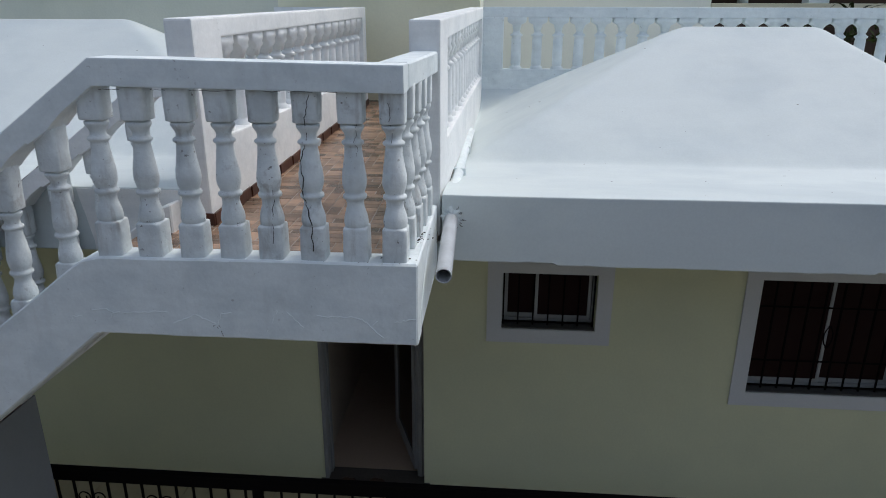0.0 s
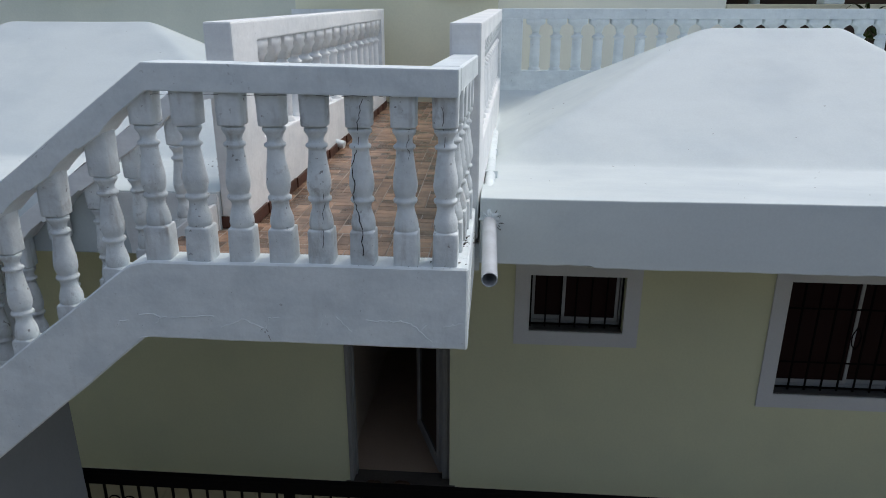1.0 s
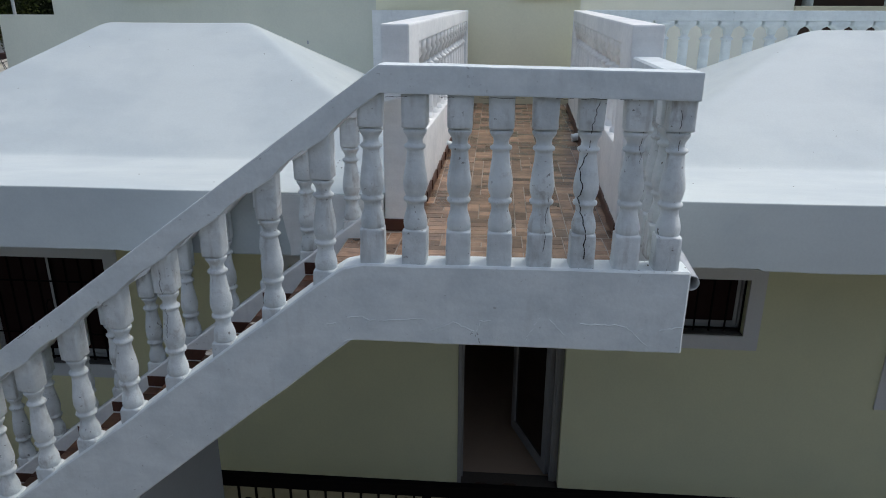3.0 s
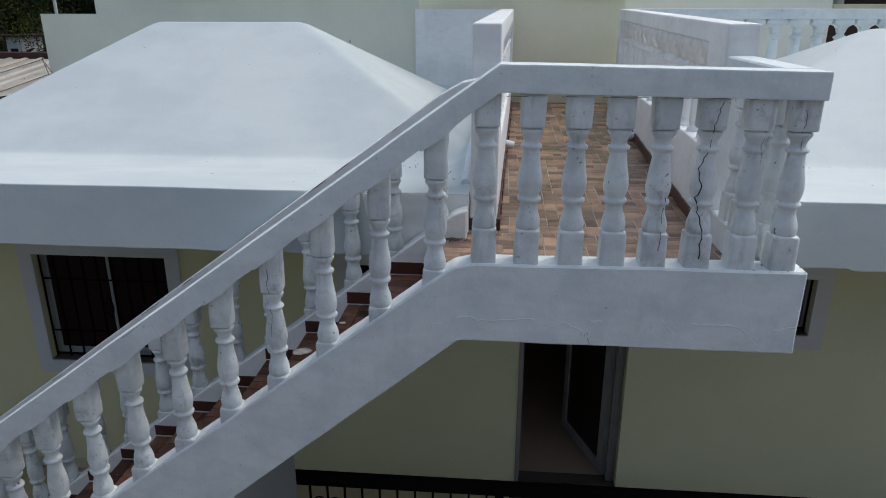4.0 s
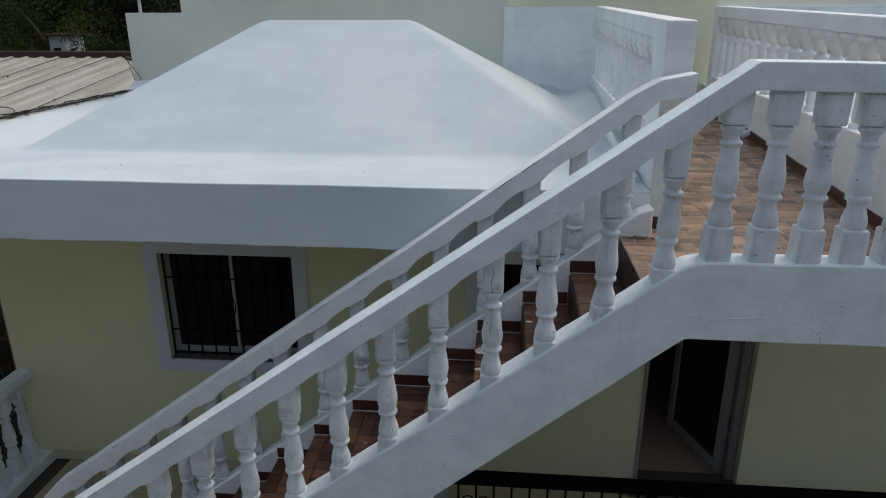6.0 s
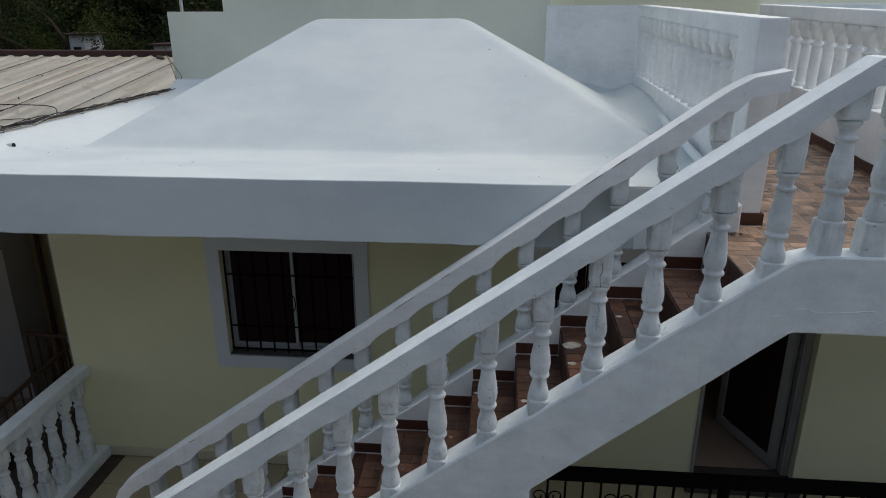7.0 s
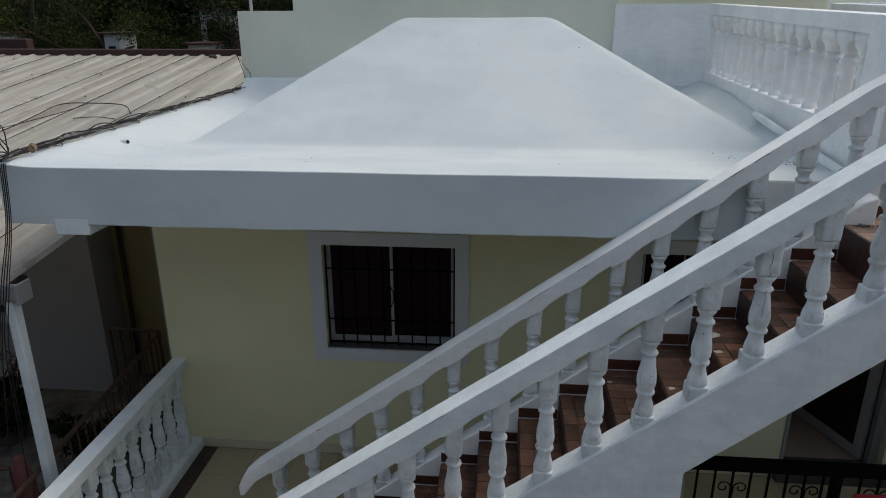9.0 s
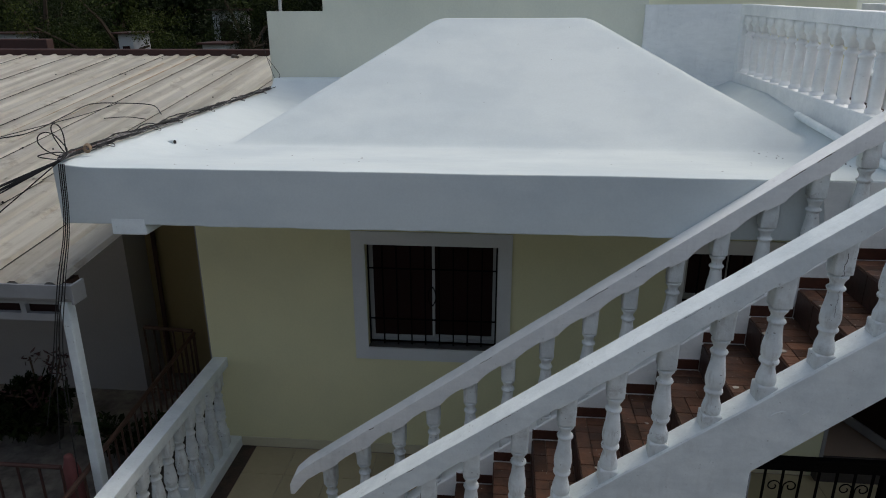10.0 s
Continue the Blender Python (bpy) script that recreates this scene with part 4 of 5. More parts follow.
for xx, yy, side in ((10.29, 9.17, 1), (11.43, 9.70, -1)):
    d = thing("floor_drain", "short white pipe end sticking out of the parapet foot", "pipe")
    bm = bm_tube([(xx - side * 0.04, yy, 2.965), (xx + side * 0.05, yy - 0.01, 2.945)], 0.034, 14)
    part("tube", bm, WHITE, d, soft=50)

bm = bmesh.new()
random.seed(11)
for cx, cy, cz, sx, sy, n in ((11.47, 6.50, 2.985, 0.055, 0.16, 90), (11.43, 6.20, 2.985, 0.08, 0.045, 50), (9.97, 6.93, 2.823, 0.07, 0.03, 60), (9.99, 7.04, 2.823, 0.04, 0.04, 60),
                              (9.85, 7.75, 3.0, 0.10, 0.20, 22), (9.6, 8.3, 2.95, 0.12, 0.2, 8), (11.9, 7.8, 2.94, 0.12, 0.3, 18), (10.9, 7.9, 2.846, 0.45, 0.5, 30)):
    for i in range(n):
        x, y = cx + random.gauss(0, sx * 0.5), cy + random.gauss(0, sy * 0.5)
        r = random.uniform(0.0018, 0.0065)
        bmesh.ops.create_icosphere(bm, subdivisions=1, radius=r, matrix=Matrix.Translation((x, y, cz + r * 0.4)) @ pose(0, 0, 0, 0, 0, random.uniform(0, 360)) @ Matrix.Diagonal((1.3, 0.8, 0.6, 1)))
for x in (10.160, 10.348, 10.536, 10.718, 10.89, 11.073, 11.258, 11.428):
    for i in range(random.randint(0, 4)):
        r = random.uniform(0.001, 0.0025)
        bmesh.ops.create_icosphere(bm, subdivisions=1, radius=r, matrix=Matrix.Translation((x + random.uniform(-0.06, 0.06), FRONT_Y + random.uniform(0.008, 0.018), 2.984)) @ Matrix.Diagonal((1.6, 0.8, 0.6, 1)))
for rect, lip, slope, xa, xb in (((5.20, 10.10, 8.54, 11.6), 4.565, (0.612, 0.565, 0.66), 4.8, 9.9), ((11.60, 16.09, 8.54, 11.6), None, (0.5126, 0.70, 0.635), 11.7, 16.0)):
    for i in range(46):
        x, y = random.uniform(xa, xb), random.uniform(7.2, 10.0)
        r = random.uniform(0.002, 0.006)
        bmesh.ops.create_icosphere(bm, subdivisions=1, radius=r, matrix=Matrix.Translation((x, y, roof_height(x, y, rect, lip, slope))) @ pose(0, 0, 0, 0, 0, random.uniform(0, 180)) @ Matrix.Diagonal((random.uniform(0.8, 2.5), 0.8, 0.4, 1)))
tagged(part("debris", bm, MOSS), "dark crumbs of dirt and plaster in the corners", "debris", kind="stuff")

# drain hole and bits on the west roof
hole = thing("roof_outlet", "dark round drain hole in the roof lip", "drain")
bm = bm_tube([(4.80, 8.19, 2.998), (4.888, 8.165, 3.014)], 0.021, 14)
part("collar", bm, ROOFW, hole, "white painted pipe end", soft=50)
# near-black plug stands for the shade inside the outlet
part("opening", bm_tube([(4.885, 8.1655, 3.0137), (4.8905, 8.164, 3.0147)], 0.0165, 14), NEARBLACK, hole)
mark = thing("roof_screw", "small dark stub standing on the white roof", "screw")
part("stub", bm_tube([(6.477, 7.86, 2.92), (6.477, 7.86, 2.968)], 0.0035, 8), NEARBLACK, mark)
part("head", bm_tube([(6.477, 7.86, 2.966), (6.477, 7.86, 2.973)], 0.008, 8), NEARBLACK, mark)


# ---- cracks ----
def radius_at(f):
    if f < 0.203:
        return 0.0545
    if f > 0.803:
        return 0.0528
    for (a, ra), (b, rb) in zip(PROFILE, PROFILE[1:]):
        if a <= f <= b:
            return ra + (rb - ra) * (f - a) / (b - a)
    return 0.05


random.seed(21)
cx, cy = 11.073, FRONT_Y + 0.072
pts = []
off = 0.012
for i in range(44):
    f = 0.06 + 0.90 * i / 43
    target = 0.0 if f < 0.3 else (-0.028 if f < 0.62 else (0.004 if f < 0.8 else 0.02))
    off += (target - off) * 0.25 + random.uniform(-0.007, 0.007)
    r = radius_at(f)
    flat = f < 0.203 or f > 0.803
    o = max(-r * 0.85, min(r * 0.85, off))
    pts.append((cx + o, cy - (r if flat else math.sqrt(max(r * r - o * o, 1e-5))) + 0.0005, 2.982 + 0.735 * f))
strip(pts[:30], 0.0026, NEARBLACK, "crack", front, "black crack running up one baluster")
strip(pts[29:], 0.0018, NEARBLACK, "crack", front)
for bx, f0, f1, o0 in ((10.89, 0.10, 0.42, 0.01), (11.258, 0.62, 0.80, 0.02), (11.428, 0.70, 0.92, 0.0)):
    pts = []
    o = o0
    for i in range(12):
        f = f0 + (f1 - f0) * i / 11
        o += random.uniform(-0.007, 0.007)
        r = radius_at(f)
        q = max(-r * 0.8, min(r * 0.8, o))
        pts.append((bx + q, cy - (r if f < 0.203 or f > 0.803 else math.sqrt(r * r - q * q)) + 0.0005, 2.982 + 0.735 * f))
    strip(pts, 0.0013, NEARBLACK, "crack", front)
for xa, xb in ((10.24, 10.33), (10.46, 10.52), (10.62, 10.80), (11.17, 11.22), (11.02, 11.12), (10.92, 10.99)):
    pts = [(xa + (xb - xa) * i / 6, FRONT_Y - 0.0055, 3.700 + random.uniform(-0.0022, 0.002)) for i in range(7)]
    strip(pts, 0.0009, NEARBLACK, "crack", front)


def wander(x, z, steps, dx, dz, y):
    out = [(x, y, z)]
    for i in range(steps):
        x += dx * random.uniform(0.4, 1.4)
        z += dz + random.uniform(-0.009, 0.009)
        out.append((x, y, z))
    return out


CRACKS = (((11.08, 2.731), (11.17, 2.727), (11.24, 2.731), (11.28, 2.723), (11.32, 2.685), (11.374, 2.636)), ((11.32, 2.685), (11.351, 2.714)), ((11.426, 2.709), (11.517, 2.732)),
          ((9.921, 2.644), (9.95, 2.685), (9.989, 2.688)), ((10.048, 2.719), (10.112, 2.726), (10.141, 2.709), (10.174, 2.718)), ((10.141, 2.709), (10.118, 2.674)),
          ((10.187, 2.711), (10.392, 2.726)), ((10.424, 2.671), (10.525, 2.715), (10.617, 2.675)), ((10.626, 2.679), (10.645, 2.726), (10.692, 2.729)),
          ((10.848, 2.644), (10.901, 2.746)), ((10.948, 2.74), (11.014, 2.673)), ((10.021, 2.602), (10.065, 2.612)), ((8.958, 2.013), (8.985, 2.035), (9.024, 2.044)), ((9.106, 2.025), (9.144, 2.05)), ((9.053, 1.97), (9.067, 1.985)))
for line in CRACKS:
    pts = []
    for (xa, za), (xb, zb) in zip(line, line[1:]):
        n = max(2, int(math.hypot(xb - xa, zb - za) / 0.012))
        pts += [(xa + (xb - xa) * q / n + random.uniform(-0.0025, 0.0025), FRONT_Y - 0.0004, za + (zb - za) * q / n + random.uniform(-0.004, 0.004)) for q in range(n + 1)]
    strip(pts, 0.0028, WHITE, "crack", stairs, "hairline crack filled with paint")
strip([(11.5285, 6.25 + 0.05 * q, 2.72 + 0.028 * q + random.uniform(-0.008, 0.008)) for q in range(8)], 0.0018, WHITE, "crack", stairs)
for x, z, n in ((10.611, 2.664, 3), (10.618, 2.655, 2), (10.636, 2.640, 2), (10.629, 2.668, 2)):
    strip(wander(x, z, n, random.choice((-0.004, 0.004)), -0.005, FRONT_Y + 0.0004), 0.0013, MOSS, "chip", stairs, "dark chip in the render")
random.seed(31)
for i in range(4):
    x = random.uniform(6.6, 9.9)
    n = random.randint(2, 9)
    pts = [(x + 0.018 * k, BACK_Y - 0.136, far_rail_top(x + 0.018 * k) - 0.006 + random.uniform(-0.004, 0.002)) for k in range(n)]
    strip(pts, random.uniform(0.0008, 0.0022), MOSS, "chip", back, "dark chipped paint on the rail edge")
for i in range(7):
    x = random.uniform(9.1, 9.85)
    n = random.randint(2, 6)
    pts = [(x + 0.014 * k, BACK_Y - 0.1365, far_rail_top(x + 0.014 * k) - 0.005 + random.uniform(-0.003, 0.002)) for k in range(n)]
    strip(pts, random.uniform(0.0008, 0.0020), NEARBLACK, "chip", back, "dark chipped paint on the rail edge")
for i in range(12):
    x = random.uniform(6.9, 10.0)
    n = random.randint(2, 9)
    pts = [(x + 0.018 * k, FRONT_Y - 0.0045, rail_top(x + 0.018 * k) - 0.006 + random.uniform(-0.004, 0.002)) for k in range(n)]
    strip(pts, random.uniform(0.0008, 0.0022), MOSS, "chip", front, "dark chipped paint on the rail edge")
for k, (bx, f0, f1) in enumerate(((9.1815, 0.80, 0.97), (9.1815, 0.50, 0.70))):
    pts = []
    o = -0.004
    z = stringer_top(bx) - 0.105
    gap = rail_top(bx) - 0.145 - z
    for i in range(16):
        f = f0 + (f1 - f0) * i / 15
        o += random.uniform(-0.005, 0.005) - o * 0.2
        r = radius_at(f) * 0.97
        pts.append((bx + o, FRONT_Y + 0.068 - (r if f < 0.203 or f > 0.803 else math.sqrt(r * r - o * o)), z + gap * f))
    strip(pts, 0.0013 if k == 0 else 0.0009, NEARBLACK, "crack", front, "dark crack in one baluster")
# paint spilt on the steps
for i, dx, cy, rr in ((3, 0.045, 6.715, 0.040), (3, 0.03, 6.50, 0.018), (2, 0.03, 6.70, 0.014), (5, 0.03, 6.80, 0.013), (6, 0.15, 6.62, 0.010), (4, 0.04, 6.42, 0.014), (7, 0.10, 6.42, 0.010)):
    bm = bmesh.new()
    cx, cz = TOP_X - RUN * i + dx, tread_z(i)
    ring = []
    for q in range(18):
        a = 2 * math.pi * q / 18
        r = rr * (1 + 0.45 * noise.noise((2 * math.cos(a), 2 * math.sin(a), i + cy * 3)))
        ring.append(bm.verts.new((cx + r * 1.3 * math.cos(a), cy + r * math.sin(a), cz + 0.0012)))
    bmesh.ops.extrude_face_region(bm, geom=[bm.faces.new(ring)])
    for v in ring:
        v.co.z += 0.0014
    bmesh.ops.recalc_face_normals(bm, faces=bm.faces[:])
    part("paint_splash", bm, SPLASH, stairs, "spilt white paint on a step")


bm = bmesh.new()
for k in range(90):
    i = random.randint(1, 10)
    m = Matrix.Translation((TOP_X - RUN * i + random.uniform(0.03, 0.25), random.uniform(6.30, 6.94), tread_z(i) + 0.001)) @ Matrix.Diagonal((1, 1, 0.3, 1))
    bmesh.ops.create_icosphere(bm, subdivisions=1, radius=random.uniform(0.0015, 0.0045), matrix=m)
tagged(part("paint_flecks", bm, SPLASH, stairs, "flecks of white paint on the steps"), kind="stuff")


for s, x in enumerate((10.62, 10.87)):
    shoe = thing("shoe", "dark worn shoe standing on the door threshold", "shoe", group="pair of shoes")
    for k, (dx, r, h) in enumerate(((0.0, 0.036, 0.05), (0.055, 0.042, 0.042))):
        bm = bmesh.new()
        bmesh.ops.create_uvsphere(bm, u_segments=12, v_segments=8, radius=1.0)
        for v in bm.verts:
            v.co = Vector((x + dx * 0.8 + v.co.x * 0.05, 8.345 + 0.01 * s + v.co.y * r, 0.108 + max(v.co.z, -0.05) * h * 0.7))
        part("upper" if k else "heel", bm, BROWND, shoe, soft=60)


# ---- neighbouring house ----
NX1 = 4.47


def nroof_z(y):
    return 2.19 + (y - 7.13) * 0.138


nb = thing("neighbour_house", "neighbouring house with a cream corrugated metal roof", "house")


def skew(y):
    return 0.03 * (y - 11.0)


def sheet(x0, x1, y0, y1, lift):
    """One trapezoid-ribbed roof sheet, its ribs running down the slope."""
    bm = bmesh.new()
    pitch = 0.2833
    xs = []
    x = x0
    while x < x1 - 1e-6:
        for dx, dz in ((0.0, 0.0), (0.165, 0.0), (0.198, 0.025), (0.242, 0.025), (0.275, 0.0)):
            if x + dx <= x1 + 1e-6:
                xs.append((x + dx, dz))
        x += pitch
    xs.append((min(x, x1), 0.0))
    rows = []
    n = 8
    for j in range(n + 1):
        y = y0 + (y1 - y0) * j / n
        rows.append([bm.verts.new((x + skew(y), y, nroof_z(y) + dz + lift + 0.004 * noise.noise((x, y, 2.0)))) for x, dz in xs])
    for a, b in zip(rows, rows[1:]):
        for i in range(len(xs) - 1):
            bm.faces.new((a[i], a[i + 1], b[i + 1], b[i]))
    bmesh.ops.solidify(bm, geom=bm.faces[:], thickness=0.003)
    return bm


nroof = part("roof", bm_box(-5.5, 7.2, 2.05, NX1 - 0.05, 7.35, 2.17), FASCIAB, nb, "cream metal roof of overlapping ribbed sheets")
SHEET = 0.85
EDGE = 4.55
for i in range(13):
    xb = EDGE - SHEET * i
    part("sheet", sheet(xb - SHEET, xb, 7.10, 9.12, 0.0), ZINC, nroof)
    part("sheet", sheet(xb - SHEET, xb, 9.0, 14.85, 0.010), ZINC, nroof)
    for ya, yb, up in ((7.10, 9.0, 0.006), (9.0, 14.85, 0.016)):
        pts = [(xb - SHEET + 0.278 + skew(y) + 0.003 * math.sin(y * 5 + i), y, nroof_z(y) + up + 0.001) for y in (ya + (yb - ya) * q / 14 for q in range(15))]
        part("seam", bm_tube(pts, 0.0045, 4), NEARBLACK, nroof, "dark dirty lap between two sheets")
bm = bmesh.new()
random.seed(8)
for i in range(240):
    y = random.choice((7.3, 8.4, 9.06, 9.9, 11.0, 12.1, 13.4, 14.5)) + random.uniform(-0.06, 0.06)
    x = (EDGE - SHEET * random.randint(1, 13) + 0.278 if i % 3 else EDGE - 0.2833 * random.randint(1, 38) + 0.08) + skew(y) + random.uniform(-0.012, 0.012)
    r = random.uniform(0.006, 0.013)
    bmesh.ops.create_icosphere(bm, subdivisions=1, radius=r, matrix=Matrix.Translation((x, y, nroof_z(y) + 0.018)))
tagged(part("screws", bm, NEARBLACK, nroof, "dark roofing screws"), kind="stuff")
for x, ya, yb in ((2.02, 10.2, 14.8), (1.73, 9.6, 14.2), (-1.65, 11.0, 14.8)):
    bm = bmesh.new()
    vs = []
    for k in range(9):
        y = ya + (yb - ya) * k / 8
        w = 0.006 + 0.026 * (k / 8) ** 2 * random.uniform(0.4, 1.3)
        vs.append((bm.verts.new((x - w + skew(y), y, nroof_z(y) + 0.0165)), bm.verts.new((x + w + skew(y), y, nroof_z(y) + 0.0165))))
    for a, b in zip(vs, vs[1:]):
        bm.faces.new((a[0], a[1], b[1], b[0]))
    part("rust_streak", bm, RUST, nroof, "brown rust streak down the sheets")
lump = thing("roof_lump", "small dark lump of dried mortar on the metal roof", "debris")
bm = bmesh.new()
bmesh.ops.create_icosphere(bm, subdivisions=2, radius=0.06, matrix=Matrix.Translation((2.9, 14.6, 3.27)) @ Matrix.Diagonal((1.3, 0.9, 0.7, 1)))
for v in bm.verts:
    v.co += Vector((0.02 * noise.noise(v.co * 14), 0, 0.02 * noise.noise(v.co * 11)))
part("mortar", bm, CONC, lump, soft=60)
part("ridge_beam", bm_box(-5.5, 14.83, 3.10, 4.9, 15.0, 3.37, 0.01), FASCIAB, nb, "dark brown ridge board")
part("ridge_beam", bm_box(-5.5, 15.4, 3.25, -1.0, 15.6, 3.52, 0.01), FASCIAB, nb, "dark brown beam with a weathered top")
gutter = bm_prism([(y, z + 0.04) for y, z in ((7.00, 2.19), (7.00, 2.09), (7.03, 2.055), (7.12, 2.055), (7.14, 2.09), (7.14, 2.15), (7.125, 2.15), (7.125, 2.10), (7.11, 2.075), (7.04, 2.075), (7.017, 2.10), (7.017, 2.19))], 'x', -5.5, 4.58)
part("gutter", gutter, DOORF, nb, "dull grey metal gutter")
part("gutter_cap", bm_box(4.58, 6.995, 2.09, 4.60, 7.145, 2.235, 0.003), DOORF, nb)
part("post", bm_prism([(4.425, -0.16), (4.505, -0.16), (4.525, 2.095), (4.460, 2.095)], 'y', 7.03, 7.11, 0.006), WHITE, nb, "slim white post under the gutter")
part("front_wall", wall_mesh(-5.5, 3.50, -0.16, 2.35, 9.47, 9.62, [(1.2, 2.75, 1.42, 1.60), (-1.6, 0.6, 0.9, 1.7)]), GREYW, nb, "dim grey rendered wall")
part("side_wall", bm_prism([(9.62, -0.16), (14.8, -0.16), (14.8, 3.1), (9.62, 2.4)], 'x', 3.35, 3.50), GREYW, nb)
lou = part("vent_window", wall_mesh(2.55, 4.44, 1.93, 2.09, 7.06, 7.10, [(2.73 + 0.29 * k, 2.73 + 0.29 * k + 0.25, 1.985, 2.06) for k in range(6)]), DOORF, nb, "white louvre strip under the gutter")
part("pane", bm_box(2.56, 7.101, 1.94, 4.43, 7.105, 2.08), GLASS, lou)
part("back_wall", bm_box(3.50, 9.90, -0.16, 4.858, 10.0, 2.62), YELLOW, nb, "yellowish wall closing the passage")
part("downpipe", bm_tube([(3.62, 9.84, -0.1), (3.64, 9.84, 2.6)], 0.026, 10), FASCIAB, nb, "dark drain pipe", soft=50)
tagged(part("passage_floor", bm_box(-5.5, 5.0, -0.4, 4.865, 11.0, -0.14), YARD), "dark rubbly concrete passage and yard", "pavement", kind="structure")
tagged(part("ledge", bm_box(4.30, 5.2, -0.14, 4.862, 9.4, 0.05, 0.01), CONC), "grey concrete ledge below the railing", "kerb", kind="structure")

rail = thing("passage_railing", "brown iron railing along the passage", "railing")


def bar_run(p, q, n, z0, z1):
    p, q = Vector(p), Vector(q)
    part("top_bar", bm_tube([(*p.xy, z1), (*q.xy, z1)], 0.022, 8), RUSTY, rail)
    part("low_bar", bm_tube([(*p.xy, z0 + 0.06), (*q.xy, z0 + 0.06)], 0.010, 6), RUSTY, rail)
    for i in range(n + 1):
        c = p.lerp(q, i / n)
        part("bar", bm_tube([(c.x, c.y, z0), (c.x, c.y, z1)], 0.010, 6), RUSTY, rail)


bar_run((4.20, 9.37, 0), (4.53, 5.6, 0), 30, 0.0, 0.68)
bar_run((3.60, 9.43, 0), (4.18, 9.38, 0), 5, -0.14, 0.70)
low = thing("yard_railing", "dark iron railing across the yard", "railing")
part("top_bar", bm_tube([(1.5, 6.9, 0.80), (4.30, 6.9, 0.80)], 0.018, 8), FASCIAB, low)
for i in range(17):
    x = 1.5 + 0.175 * i
    part("bar", bm_tube([(x, 6.9, -0.16), (x, 6.9, 0.80)], 0.010, 6), FASCIAB, low)
pink = thing("red_post", "faded red tapering post by the railing", "post")
bm = bm_tube([(4.30, 7.0, z) for z in (-0.16, 0.3, 0.55, 0.68, 0.74, 0.80, 0.83, 0.84)], 0.085, 14)
for v in bm.verts:
    k = (1.0, 0.95, 0.88, 0.78, 0.62, 0.42, 0.38, 0.25)[min(range(8), key=lambda q: abs((-0.16, 0.3, 0.55, 0.68, 0.74, 0.80, 0.83, 0.84)[q] - v.co.z))]
    k *= 1 + 0.12 * noise.noise(v.co * 9)
    v.co.x, v.co.y = 4.30 + (v.co.x - 4.30) * k, 7.0 + (v.co.y - 7.0) * k
part("shaft", bm, PINK, pink, soft=50)


# ---- cables ----
random.seed(14)
bundle = thing("cable_bundle", "tangled black cables lying along the roof edge", "cables")


def cable(pts, r=0.006, name="cable", parent=bundle, n=8, jitter=0.0, mat=CABLE):
    """A cable through pts, rounded by a Catmull-Rom curve."""
    p = [Vector(q) for q in pts]
    p = [p[0] * 2 - p[1]] + p + [p[-1] * 2 - p[-2]]
    out = []
    for i in range(1, len(p) - 2):
        for k in range(n):
            t = k / n
            q = 0.5 * ((2 * p[i]) + (p[i + 1] - p[i - 1]) * t + (2 * p[i - 1] - 5 * p[i] + 4 * p[i + 1] - p[i + 2]) * t * t
                       + (3 * p[i] - p[i - 1] - 3 * p[i + 1] + p[i + 2]) * t ** 3)
            out.append(q + Vector([random.uniform(-jitter, jitter) for _ in range(3)]))
    out.append(p[-2])
    return part(name, bm_tube(out, r, 5), mat, parent)


for s in range(28):
    pts = [(4.64, 7.08, 3.085)]
    side, k0 = random.gauss(0, 0.022), 1
    stop = 23 if s < 19 else random.randint(8, 20)
    for k in range(k0, stop):
        y = 7.08 + 4.70 * k / 22
        side += random.gauss(-side * 0.25, 0.016)
        w = 1.25 if 3 < k < 9 else 0.9
        pts.append((4.562 + side * w, y + random.uniform(-0.05, 0.05), 3.076 + abs(random.gauss(0, 0.014)) + (0.010 if s > 22 else 0.0)))
    cable(pts, random.uniform(0.003, 0.0065), n=4, jitter=0.004 if s % 3 == 0 else 0.0, mat=CABLEP if s % 6 == 2 else (CABLER if s % 9 == 4 else CABLE))
for y in (7.5, 8.2, 8.6, 9.3, 10.1, 10.8):
    cable([(4.60, y, 3.09), (4.65, y + 0.03, 3.11), (4.71, y + 0.10, 3.085), (4.66, y + 0.18, 3.09), (4.60, y + 0.2, 3.085)], 0.003, n=4)
knot = (4.67, 7.04, 3.10)
for c, rx, rz, tilt in (((4.59, 7.12, 3.18), 0.06, 0.115, 0.95), ((4.64, 7.12, 3.21), 0.028, 0.115, 0.22), ((4.57, 7.10, 3.115), 0.09, 0.02, 0.1)):
    pts = [knot]
    for k in range(1, 10):
        a = -math.pi / 2 + 2 * math.pi * k / 10
        u, w = rx * math.cos(a), rz * math.sin(a)
        pts.append((c[0] + u * math.cos(tilt) - w * math.sin(tilt), c[1] + 0.02 * math.sin(a * 2), c[2] + u * math.sin(tilt) + w * math.cos(tilt)))
    pts.append(knot)
    cable(pts, 0.0042)
for dx, end, r in ((0.0, (4.26, 6.985, 0.9), 0.0042), (0.014, (4.36, 6.98, 0.6), 0.0045), (-0.012, (4.20, 6.985, 1.1), 0.0036), (0.026, (4.41, 6.97, 1.0), 0.0033)):
    cable([(knot[0] + dx, 7.03, 3.08), (4.663 + dx, 6.975, 2.677), (4.538 + dx * 1.5, 6.972, 2.25), (4.40 + dx * 2.0, 6.975, 1.70), end], r)
